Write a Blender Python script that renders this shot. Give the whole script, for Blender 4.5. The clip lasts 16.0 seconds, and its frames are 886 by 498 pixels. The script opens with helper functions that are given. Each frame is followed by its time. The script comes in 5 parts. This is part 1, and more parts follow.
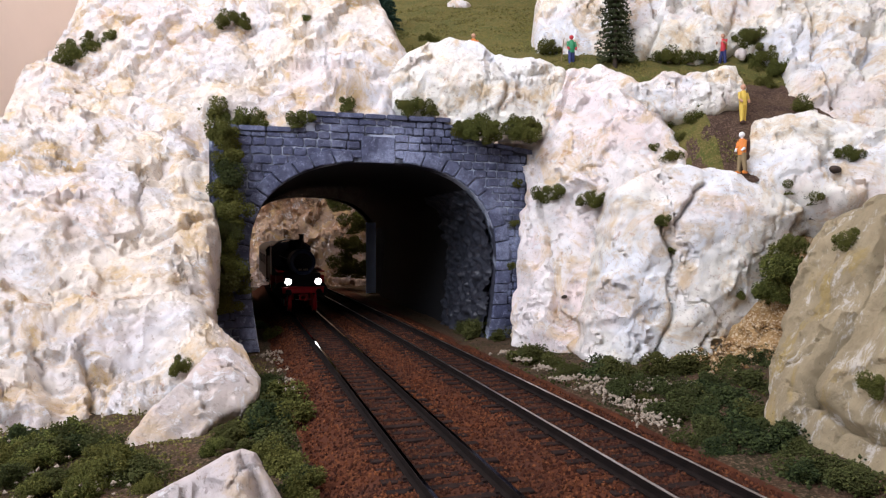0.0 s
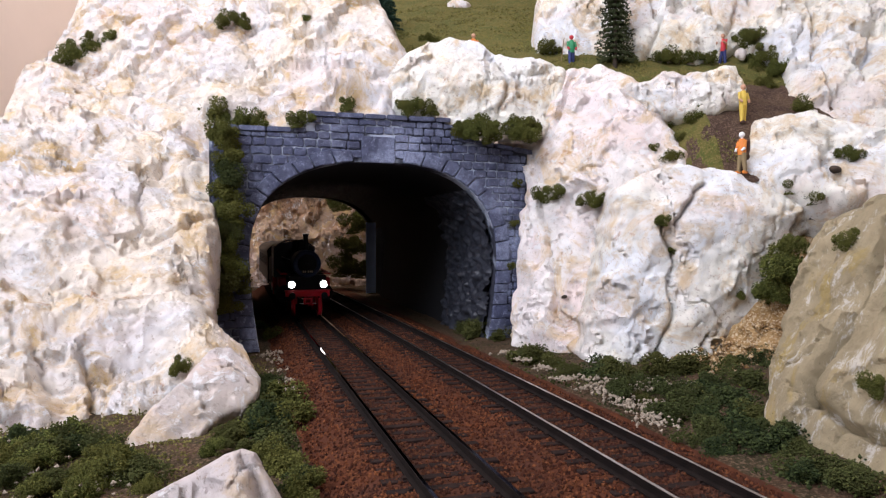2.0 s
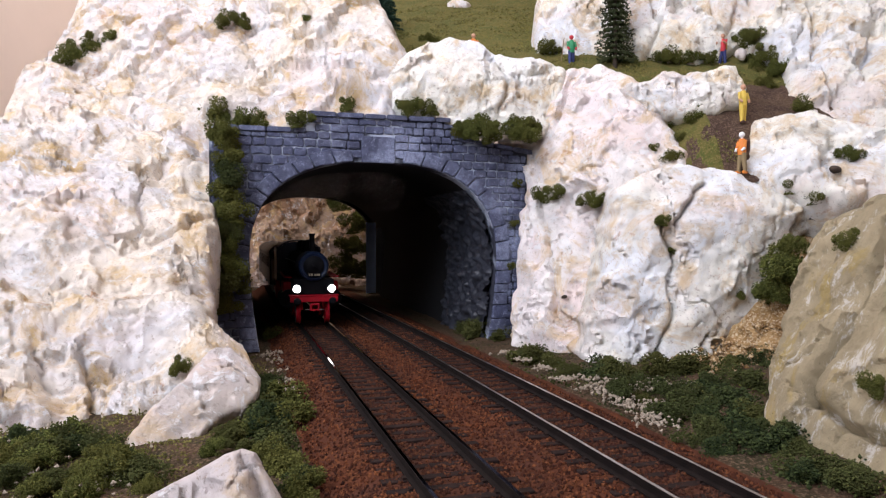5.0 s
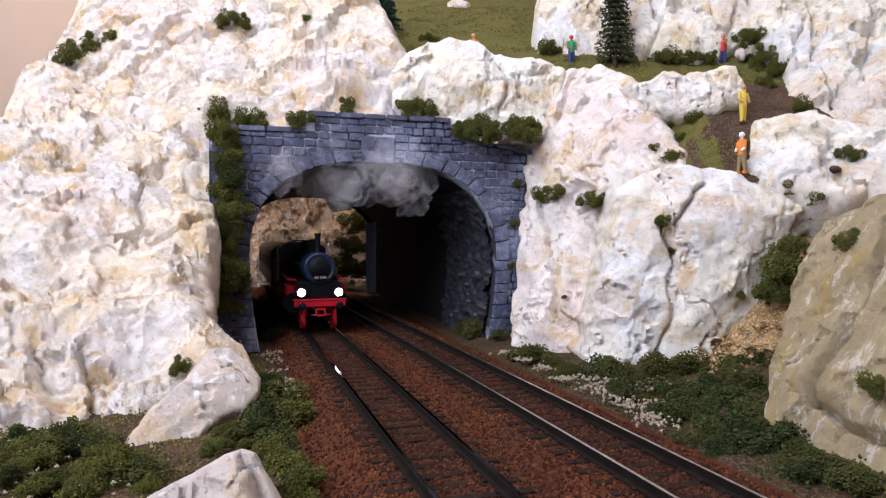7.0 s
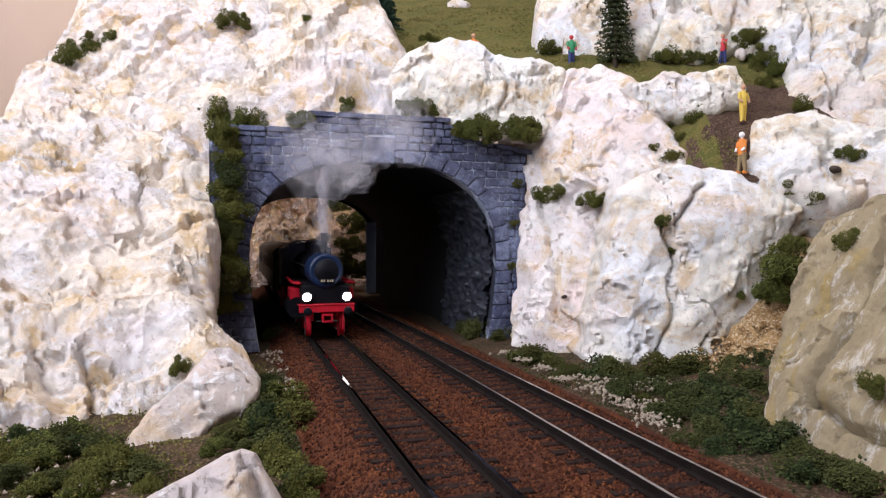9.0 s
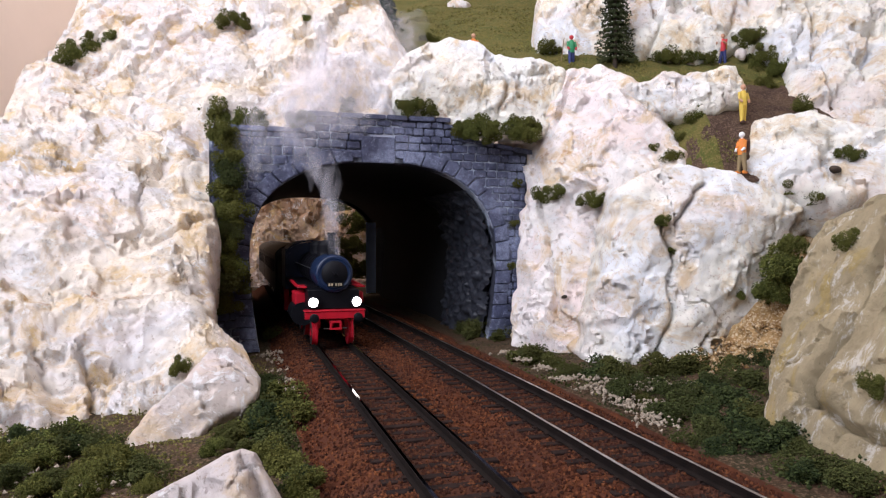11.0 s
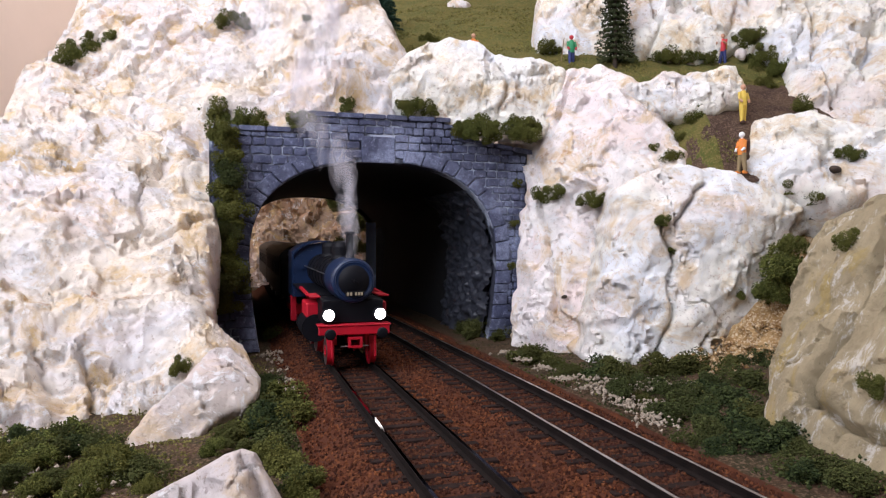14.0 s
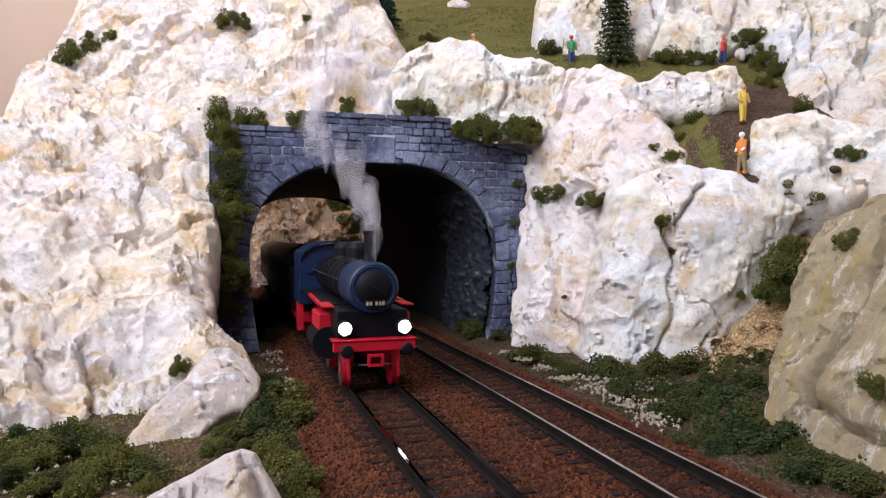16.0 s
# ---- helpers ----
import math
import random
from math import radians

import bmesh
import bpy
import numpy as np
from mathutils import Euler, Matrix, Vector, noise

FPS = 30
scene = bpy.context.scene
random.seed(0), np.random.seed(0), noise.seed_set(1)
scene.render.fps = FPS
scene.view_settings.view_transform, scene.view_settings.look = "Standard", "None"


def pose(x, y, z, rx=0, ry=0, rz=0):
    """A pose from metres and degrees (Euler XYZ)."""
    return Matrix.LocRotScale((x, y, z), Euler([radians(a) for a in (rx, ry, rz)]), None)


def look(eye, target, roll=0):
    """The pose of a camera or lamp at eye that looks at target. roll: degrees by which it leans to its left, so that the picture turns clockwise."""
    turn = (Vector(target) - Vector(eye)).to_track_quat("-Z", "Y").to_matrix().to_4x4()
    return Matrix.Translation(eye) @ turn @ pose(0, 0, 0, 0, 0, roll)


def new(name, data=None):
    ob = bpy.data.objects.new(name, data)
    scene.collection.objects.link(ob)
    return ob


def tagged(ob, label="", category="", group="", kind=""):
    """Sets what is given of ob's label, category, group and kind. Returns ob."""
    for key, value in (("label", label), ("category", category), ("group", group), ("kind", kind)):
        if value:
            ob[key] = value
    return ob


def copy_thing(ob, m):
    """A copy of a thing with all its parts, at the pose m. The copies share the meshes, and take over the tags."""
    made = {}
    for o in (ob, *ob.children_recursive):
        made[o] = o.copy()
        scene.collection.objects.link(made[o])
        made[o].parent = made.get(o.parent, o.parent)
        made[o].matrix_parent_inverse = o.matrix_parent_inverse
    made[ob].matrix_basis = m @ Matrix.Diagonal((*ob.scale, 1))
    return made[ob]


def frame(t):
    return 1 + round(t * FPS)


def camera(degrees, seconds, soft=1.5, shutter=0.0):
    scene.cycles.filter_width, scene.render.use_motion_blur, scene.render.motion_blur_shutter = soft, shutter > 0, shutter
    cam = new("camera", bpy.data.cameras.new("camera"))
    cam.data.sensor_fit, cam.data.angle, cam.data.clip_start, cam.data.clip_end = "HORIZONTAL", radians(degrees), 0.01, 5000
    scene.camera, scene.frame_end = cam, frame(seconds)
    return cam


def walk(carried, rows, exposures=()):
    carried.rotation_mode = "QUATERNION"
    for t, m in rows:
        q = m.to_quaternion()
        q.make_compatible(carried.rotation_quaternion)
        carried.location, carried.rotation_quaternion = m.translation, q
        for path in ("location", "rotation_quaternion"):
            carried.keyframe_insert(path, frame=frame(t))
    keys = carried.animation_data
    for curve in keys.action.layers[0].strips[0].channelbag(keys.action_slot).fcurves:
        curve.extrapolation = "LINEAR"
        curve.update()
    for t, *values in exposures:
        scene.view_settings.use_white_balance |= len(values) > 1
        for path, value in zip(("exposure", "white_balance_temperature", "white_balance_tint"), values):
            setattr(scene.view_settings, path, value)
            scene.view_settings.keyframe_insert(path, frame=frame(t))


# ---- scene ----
cam = camera(66.3, 16.0, soft=1.25)
EYE = pose(0, 0, 0.051, 89.0, 0, 0)
walk(cam, [(0, EYE), (16.0, EYE)], exposures=[(0, 0.0, 6050, 17), (16.0, 0.0, 6050, 17)])

# ---------------------------------------------------------------- light
MM = 0.001
world = bpy.data.worlds.new("room_air")
scene.world = world
world.use_nodes = True
world.node_tree.nodes["Background"].inputs[0].default_value = (1.0, 0.97, 0.94, 1)
world.node_tree.nodes["Background"].inputs[1].default_value = 0.12


def area_lamp(name, eye, target, sx, sy, watts, colour):
    data = bpy.data.lights.new(name, "AREA")
    data.shape, data.size, data.size_y, data.energy, data.color = "RECTANGLE", sx, sy, watts, colour
    ob = new(name, data)
    ob.matrix_world = look(eye, target)
    return ob


area_lamp("window_light", (-0.36, -0.12, 0.40), (0.05, 0.36, 0.06), 0.62, 0.52, 9.6, (0.94, 0.97, 1.0))
area_lamp("ceiling_light", (-0.02, 0.20, 0.735), (0.03, 0.40, 0.05), 0.30, 0.2, 2.2, (1.0, 0.97, 0.93))
# added warm fill that brightens the far cliff, no fixture there
area_lamp("yard_light", (-0.20, 0.86, 0.735), (-0.2, 0.86, 0), 0.3, 0.25, 2.2, (1.0, 0.90, 0.78))


# ---------------------------------------------------------------- material helpers
class Nodes:
    """A small builder for node materials; lengths in millimetres of the object."""

    def __init__(self, name):
        self.mat = bpy.data.materials.new(name)
        self.mat.use_nodes = True
        self.t = self.mat.node_tree
        self.b = self.t.nodes["Principled BSDF"]
        tc = self.t.nodes.new("ShaderNodeTexCoord")
        mp = self.t.nodes.new("ShaderNodeMapping")
        mp.inputs["Scale"].default_value = (1000, 1000, 1000)
        self.t.links.new(tc.outputs["Object"], mp.inputs["Vector"])
        oi = self.t.nodes.new("ShaderNodeObjectInfo")
        add = self.t.nodes.new("ShaderNodeVectorMath")
        add.operation = "MULTIPLY_ADD"
        add.inputs[1].default_value = (1, 1, 1)
        mul = self.t.nodes.new("ShaderNodeVectorMath")
        mul.operation = "SCALE"
        comb = self.t.nodes.new("ShaderNodeCombineXYZ")
        for k in range(3):
            self.t.links.new(oi.outputs["Random"], comb.inputs[k])
        self.t.links.new(comb.outputs[0], mul.inputs[0])
        mul.inputs["Scale"].default_value = 300.0
        self.t.links.new(mp.outputs[0], add.inputs[0])
        self.t.links.new(mul.outputs[0], add.inputs[2])
        self.vec, self.rand = add.outputs[0], oi.outputs["Random"]

    def noise(self, size, detail=4.0, rough=0.55, distort=0.0, stretch=None):
        n = self.t.nodes.new("ShaderNodeTexNoise")
        n.inputs["Scale"].default_value = 1.0 / size
        n.inputs["Detail"].default_value, n.inputs["Roughness"].default_value = detail, rough
        n.inputs["Distortion"].default_value = distort
        src = self.vec
        if stretch:
            mp = self.t.nodes.new("ShaderNodeMapping")
            mp.inputs["Scale"].default_value = stretch
            self.t.links.new(src, mp.inputs["Vector"])
            src = mp.outputs[0]
        self.t.links.new(src, n.inputs["Vector"])
        return n.outputs["Fac"]

    def cells(self, size, feature="F1", out="Distance"):
        n = self.t.nodes.new("ShaderNodeTexVoronoi")
        n.feature = feature
        n.inputs["Scale"].default_value = 1.0 / size
        self.t.links.new(self.vec, n.inputs["Vector"])
        return n.outputs[out]

    def ramp(self, fac, *stops):
        n = self.t.nodes.new("ShaderNodeValToRGB")
        el = n.color_ramp.elements
        while len(el) < len(stops):
            el.new(0.5)
        for e, (p, c) in zip(el, stops):
            e.position = p
            e.color = (*c, 1) if isinstance(c, tuple) else (c, c, c, 1)
        self.t.links.new(fac, n.inputs["Fac"])
        return n.outputs["Color"]

    def mix(self, fac, a, b, mode="MIX"):
        n = self.t.nodes.new("ShaderNodeMix")
        n.data_type, n.blend_type = "RGBA", mode
        for sock, val in ((n.inputs["Factor"], fac), (n.inputs[6], a), (n.inputs[7], b)):
            if isinstance(val, (int, float)):
                sock.default_value = val
            elif isinstance(val, tuple):
                sock.default_value = (*val, 1)
            else:
                self.t.links.new(val, sock)
        return n.outputs[2]

    def done(self, colour, rough=0.9, bump=None, depth=0.3, metal=0.0, spec=0.3):
        b = self.b
        if isinstance(colour, tuple):
            b.inputs["Base Color"].default_value = (*colour, 1)
        else:
            self.t.links.new(colour, b.inputs["Base Color"])
        if isinstance(rough, (int, float)):
            b.inputs["Roughness"].default_value = rough
        else:
            self.t.links.new(rough, b.inputs["Roughness"])
        b.inputs["Metallic"].default_value = metal
        b.inputs["Specular IOR Level"].default_value = spec
        if bump is not None:
            n = self.t.nodes.new("ShaderNodeBump")
            n.inputs["Distance"].default_value = depth * MM
            n.inputs["Strength"].default_value = 1.0
            self.t.links.new(bump, n.inputs["Height"])
            self.t.links.new(n.outputs[0], b.inputs["Normal"])
        return self.mat


def rock_material(name, base, ochre_amount, tint, grime=(0.42, 0.33, 0.26)):
    """Painted plaster: a pale coat, crisp-edged washes of ochre, rust and a cool tint, chalky highlights, dark specks in the pits."""
    m = Nodes(name)
    zone = m.noise(60, 4, 0.55, 0.6)
    c = m.mix(m.ramp(zone, (0.42, 0.0), (0.58, 1.0)), base, tint)
    c = m.mix(m.ramp(m.noise(52, 5, 0.6, 0.6), (0.50, 0.0), (0.62, 0.6)), c, (0.80, 0.66, 0.60))
    soft = m.noise(12, 10, 0.74, 0.7)
    c = m.mix(m.ramp(soft, (0.40, 0.55), (0.50, 0.0)), c, tuple(x * 0.72 for x in base))
    warm = m.noise(24, 11, 0.76, 0.8)
    c = m.mix(m.ramp(warm, (0.50, 0.0), (0.54, 0.4 * ochre_amount), (0.62, ochre_amount)), c, (0.64, 0.44, 0.19))
    rust = m.noise(20, 11, 0.78, 0.6)
    c = m.mix(m.ramp(rust, (0.60, 0.0), (0.64, 0.85 * ochre_amount)), c, (0.45, 0.22, 0.09))
    chalk = m.noise(9, 11, 0.8, 0.5)
    c = m.mix(m.ramp(chalk, (0.55, 0.0), (0.59, 0.75)), c, (0.88, 0.87, 0.87))
    grit = m.noise(2.6, 7, 0.85, 0.5)
    c = m.mix(m.ramp(grit, (0.39, 0.75), (0.43, 0.0)), c, grime)
    specks = m.cells(3.0, "F1", "Distance")
    gate = m.noise(17, 3, 0.5)
    dots = m.mix(m.ramp(gate, (0.5, 1.0), (0.58, 0.0)), m.ramp(specks, (0.12, 0.0), (0.17, 1.0)), (1.0, 1.0, 1.0))
    c = m.mix(m.ramp(dots, (0.0, 0.6), (0.8, 0.0)), c, grime)
    crack = m.cells(15, "DISTANCE_TO_EDGE")
    lines = m.mix(m.ramp(gate, (0.42, 0.0), (0.5, 1.0)), m.ramp(crack, (0.0, 0.0), (0.02, 1.0)), (1.0, 1.0, 1.0))
    h = m.mix(0.62, m.noise(5, 12, 0.82, 0.3), m.noise(1.1, 8, 0.88))
    h = m.mix(0.12, h, m.ramp(chalk, (0.53, 0.0), (0.56, 1.0)))
    h = m.mix(0.1, h, lines)
    return m.done(c, 0.88, h, 1.9, spec=0.15)


def streaked_rock_material(name, base, pale, ochre):
    """Weathered plaster with runs of wash down the face, chalk rubbed over the ridges."""
    m = Nodes(name)
    run = m.noise(11, 8, 0.7, 0.6, (1.0, 0.28, 1.0))
    c = m.ramp(run, (0.36, tuple(x * 0.72 for x in base)), (0.58, base))
    c = m.mix(m.ramp(m.noise(17, 7, 0.66, 0.6, (1.0, 0.45, 1.0)), (0.54, 0.0), (0.62, 0.75)), c, ochre)
    c = m.mix(m.ramp(m.noise(6, 10, 0.8, 0.5, (1.0, 0.4, 1.0)), (0.54, 0.0), (0.60, 0.7)), c, pale)
    c = m.mix(m.ramp(m.noise(1.8, 6, 0.8), (0.37, 0.5), (0.43, 0.0)), c, tuple(x * 0.5 for x in base))
    h = m.mix(0.4, m.noise(9, 10, 0.72, 0.4, (1.0, 0.6, 1.0)), m.noise(1.2, 6, 0.8))
    return m.done(c, 0.85, h, 2.6, spec=0.18)


def plain_material(name, colour, rough=0.6, metal=0.0, vary=0.25, size=6.0, bump=0.05, spec=0.4):
    m = Nodes(name)
    n = m.noise(size, 5, 0.65)
    dark = tuple(x * (1 - vary) for x in colour)
    lite = tuple(min(1, x * (1 + vary * 0.5)) for x in colour)
    return m.done(m.ramp(n, (0.3, dark), (0.7, lite)), rough, m.noise(size * 0.12, 4, 0.6), bump, metal, spec)


def glow_material(name, colour, power):
    m = Nodes(name)
    m.b.inputs["Emission Color"].default_value = (*colour, 1)
    m.b.inputs["Emission Strength"].default_value = power
    return m.done(colour, 0.3)


ROCK = rock_material("pale_plaster_rock", (0.84, 0.74, 0.63), 0.85, (0.80, 0.76, 0.76))
ROCK_PINK = rock_material("pink_white_plaster_rock", (0.92, 0.87, 0.83), 0.75, (0.89, 0.78, 0.77))
ROCK_WHITE = rock_material("white_plaster_rock", (0.93, 0.89, 0.80), 0.7, (0.87, 0.88, 0.91))
ROCK_TAN = streaked_rock_material("tan_plaster_rock", (0.36, 0.29, 0.18), (0.62, 0.58, 0.52), (0.36, 0.26, 0.09))
ROCK_PLAIN = rock_material("smooth_pale_rock", (0.70, 0.61, 0.55), 0.5, (0.66, 0.59, 0.58))
ROCK_BROWN = rock_material("brown_cliff_rock", (0.46, 0.28, 0.17), 0.9, (0.50, 0.36, 0.26))


def ground_material(name, a, b, c):
    m = Nodes(name)
    n = m.noise(12, 5, 0.65, 0.5)
    k = m.cells(0.7, "F1", "Color")
    col = m.mix(m.ramp(n, (0.4, 0.0), (0.6, 1.0)), a, b)
    col = m.mix(m.ramp(k, (0.55, 0.0), (0.8, 0.8)), col, c)
    return m.done(col, 0.95, m.mix(0.5, m.cells(0.8), m.noise(1.5, 5, 0.7)), 1.0, spec=0.1)


SOIL = ground_material("brown_soil_with_grit", (0.055, 0.034, 0.025), (0.085, 0.055, 0.035), (0.15, 0.10, 0.075))
TURF = ground_material("olive_turf_scatter", (0.075, 0.085, 0.022), (0.12, 0.105, 0.03), (0.17, 0.13, 0.05))
VERGE = ground_material("mossy_verge_soil", (0.034, 0.028, 0.014), (0.065, 0.038, 0.022), (0.13, 0.085, 0.055))
SCREE = ground_material("ochre_scree", (0.20, 0.11, 0.04), (0.34, 0.22, 0.10), (0.55, 0.44, 0.30))


def ballast_material():
    m = Nodes("rust_red_ballast")
    geo = m.t.nodes.new("ShaderNodeNewGeometry")
    c = m.ramp(geo.outputs["Random Per Island"], (0.0, (0.015, 0.005, 0.003)), (0.55, (0.064, 0.019, 0.008)), (1.0, (0.16, 0.058, 0.023)))
    # oil and brake dust along the middle of both lines
    xyz = m.t.nodes.new("ShaderNodeSeparateXYZ")
    tc = next(n for n in m.t.nodes if n.bl_idname == "ShaderNodeTexCoord")
    m.t.links.new(tc.outputs["Object"], xyz.inputs[0])

    def calc(op, a, b):
        n = m.t.nodes.new("ShaderNodeMath")
        n.operation = op
        for k, v in enumerate((a, b)):
            if isinstance(v, (int, float)):
                n.inputs[k].default_value = v
            else:
                m.t.links.new(v, n.inputs[k])
        return n.outputs[0]
    x, y = xyz.outputs[0], xyz.outputs[1]
    bend = calc("ADD", calc("MULTIPLY", y, 0.0165), calc("MULTIPLY", calc("MULTIPLY", y, y), 0.025))
    off_left = calc("ABSOLUTE", calc("ADD", x, 0.0302), 0)
    off_right = calc("ABSOLUTE", calc("SUBTRACT", calc("ADD", x, bend), 0.0122), 0)
    off = calc("MULTIPLY", calc("MINIMUM", off_left, off_right), 1000.0)
    off = calc("ADD", off, calc("MULTIPLY", m.noise(9, 4, 0.6), 8.0))
    c = m.mix(m.ramp(calc("DIVIDE", off, 20.0), (0.55, 0.35), (0.85, 0.0)), c, (0.018, 0.010, 0.009))
    c = m.mix(m.ramp(m.noise(14, 4, 0.6), (0.35, 0.55), (0.6, 0.0)), c, (0.035, 0.016, 0.012))
    return m.done(c, 0.95, m.noise(0.5, 3), 0.2, spec=0.1)


BALLAST = ballast_material()


def foliage_material(name, dark, light):
    m = Nodes(name)
    geo = m.t.nodes.new("ShaderNodeNewGeometry")
    c = m.ramp(geo.outputs["Random Per Island"], (0.0, dark), (1.0, light))
    c = m.mix(m.ramp(m.rand, (0.0, 0.0), (1.0, 0.45)), c, (0.10, 0.085, 0.02))
    return m.done(c, 0.9, spec=0.1)


FOAM_GREEN = foliage_material("foam_foliage_olive", (0.028, 0.036, 0.008), (0.125, 0.135, 0.034))
FOAM_STRAW = foliage_material("straw_green_scatter", (0.05, 0.052, 0.015), (0.21, 0.19, 0.06))
FOAM_DARK = foliage_material("foam_foliage_dark_green", (0.010, 0.018, 0.008), (0.046, 0.062, 0.020))
NEEDLES = foliage_material("fir_needles", (0.006, 0.02, 0.015), (0.03, 0.06, 0.04))
PEBBLE = plain_material("pale_pebbles", (0.30, 0.245, 0.185), 0.9, vary=0.4, size=3)


def rubbed(m, size, low, high, amount):
    """A patchy mask laid over the whole portal, not stone by stone."""
    geo = m.t.nodes.new("ShaderNodeNewGeometry")
    n = m.t.nodes.new("ShaderNodeTexNoise")
    n.inputs["Scale"].default_value, n.inputs["Detail"].default_value, n.inputs["Roughness"].default_value = 1000.0 / size, 5.0, 0.6
    m.t.links.new(geo.outputs["Position"], n.inputs["Vector"])
    return m.ramp(n.outputs["Fac"], (low, 0.0), (high, amount))


def stone_material():
    """Slate blue paint, darker washed into the hollows, pale blue-white rubbed over the high spots in patches."""
    m = Nodes("painted_slate_blue_stone")
    n = m.noise(5, 7, 0.7, 0.4)
    c = m.ramp(n, (0.30, (0.030, 0.034, 0.070)), (0.5, (0.066, 0.074, 0.135)), (0.72, (0.14, 0.16, 0.26)))
    c = m.mix(m.ramp(m.rand, (0.0, 0.0), (1.0, 0.4)), c, (0.055, 0.058, 0.085))
    rub = m.noise(2.4, 8, 0.8, 0.3)
    c = m.mix(m.ramp(rub, (0.55, 0.0), (0.63, 0.55)), c, (0.36, 0.40, 0.54))
    c = m.mix(m.mix(1.0, rubbed(m, 26, 0.50, 0.66, 1.0), m.ramp(m.noise(1.6, 7, 0.8), (0.40, 0.25), (0.60, 0.85)), "MULTIPLY"), c, (0.34, 0.38, 0.54))
    return m.done(c, 0.7, m.mix(0.5, m.noise(2.0, 8, 0.8), m.noise(0.6, 5, 0.75)), 0.9, spec=0.3)


STONE = stone_material()


def mortar_material():
    m = Nodes("slate_mortar_with_pale_patches")
    c = m.mix(rubbed(m, 40, 0.47, 0.56, 1.0), (0.030, 0.032, 0.046), (0.42, 0.46, 0.56))
    return m.done(c, 0.9, m.noise(1.0, 4), 0.3, spec=0.2)


MORTAR = mortar_material()
# the tunnel's shade is put into this near-black colour
LINING_SHADE = plain_material("near_black_shade_lining", (0.010, 0.010, 0.012), 0.9, vary=0.4, size=8)
LINING_ROCK = plain_material("dark_grey_rock_lining", (0.030, 0.032, 0.042), 0.42, vary=0.4, size=5, bump=0.15, spec=0.5)
RAIL = plain_material("weathered_rail_side", (0.010, 0.007, 0.006), 0.95, 0.0, 0.4, 4, spec=0.08)
RAIL_TOP = plain_material("worn_rail_head", (0.45, 0.43, 0.42), 0.32, 1.0, 0.3, 9)
RAIL_RUST = plain_material("dull_steel_rail_head", (0.20, 0.18, 0.17), 0.07, 1.0, 0.3, 6, 0.0)
SLEEPER = plain_material("dark_brown_sleeper", (0.020, 0.012, 0.010), 0.95, 0.0, 0.45, 3, spec=0.08)
WALL = plain_material("cream_pink_room_wall", (0.80, 0.68, 0.60), 0.9, 0, 0.04, 120, 0.2, 0.2)
CEIL = plain_material("white_ceiling_paint", (0.8, 0.8, 0.78), 0.9, 0, 0.04, 200, 0.2, 0.2)
# dark colours for unseen surfaces, chosen to keep bounce out of the tunnel
BOUNCE_CUT = plain_material("dark_brown_bounce_cut", (0.16, 0.13, 0.11), 0.9, 0, 0.1, 120, 0.2, 0.2)
FLOOR = plain_material("dark_bounce_cut_floor", (0.06, 0.055, 0.05), 0.6, 0, 0.2, 90, 0.2, 0.3)
BLUE = plain_material("dark_blue_loco_paint", (0.007, 0.017, 0.050), 0.38, 0.0, 0.25, 9, 0.02, 0.3)
BLACK = plain_material("black_loco_paint", (0.004, 0.004, 0.006), 0.55, 0.0, 0.3, 8, 0.02, 0.12)
RED = plain_material("red_loco_frame_paint", (0.40, 0.006, 0.018), 0.45, 0.0, 0.3, 8, 0.02, 0.3)
STEEL = plain_material("bright_wheel_steel", (0.45, 0.45, 0.46), 0.3, 1.0, 0.3, 5)
GOLD = plain_material("pale_lettering", (0.30, 0.25, 0.17), 0.5, 0.0, 0.1, 5)
WHITE = plain_material("white_marking", (0.75, 0.75, 0.75), 0.5, 0.0, 0.1, 5)
COACH = plain_material("dark_coach_side", (0.008, 0.007, 0.007), 0.5, 0.0, 0.3, 12, spec=0.2)
ROOF = plain_material("black_coach_roof", (0.007, 0.008, 0.010), 0.45, 0.0, 0.3, 12, spec=0.3)
GLASS = plain_material("dark_window_glass", (0.01, 0.012, 0.015), 0.6, 0.0, 0.1, 12, 0.0, 0.1)
LAMP = glow_material("lit_headlamp", (1.0, 0.96, 0.86), 9.0)
BARK = plain_material("dark_bark", (0.05, 0.035, 0.025), 0.9, 0, 0.4, 2)
# light through a slit, put into a pale blue colour
SLIT_BLUE = plain_material("pale_blue_slit_light", (0.45, 0.62, 0.90), 0.7, 0, 0.1, 30)


# ---------------------------------------------------------------- geometry helpers (all in millimetres)
def mesh_object(name, verts, faces, mat, smooth=False):
    me = bpy.data.meshes.new(name)
    me.from_pydata((np.asarray(verts, float) * MM).tolist(), [], [tuple(int(i) for i in q) for q in faces])
    me.materials.append(mat)
    if smooth:
        me.polygons.foreach_set("use_smooth", [True] * len(me.polygons))
    me.update()
    return new(name, me)


def thing(name, m, label, category, group="", kind=""):
    ob = tagged(new(name), label, category, group, kind)
    ob.matrix_basis = m
    return ob


def at(x, y, z, rx=0, ry=0, rz=0):
    """A pose from millimetres and degrees."""
    return pose(x * MM, y * MM, z * MM, rx, ry, rz)


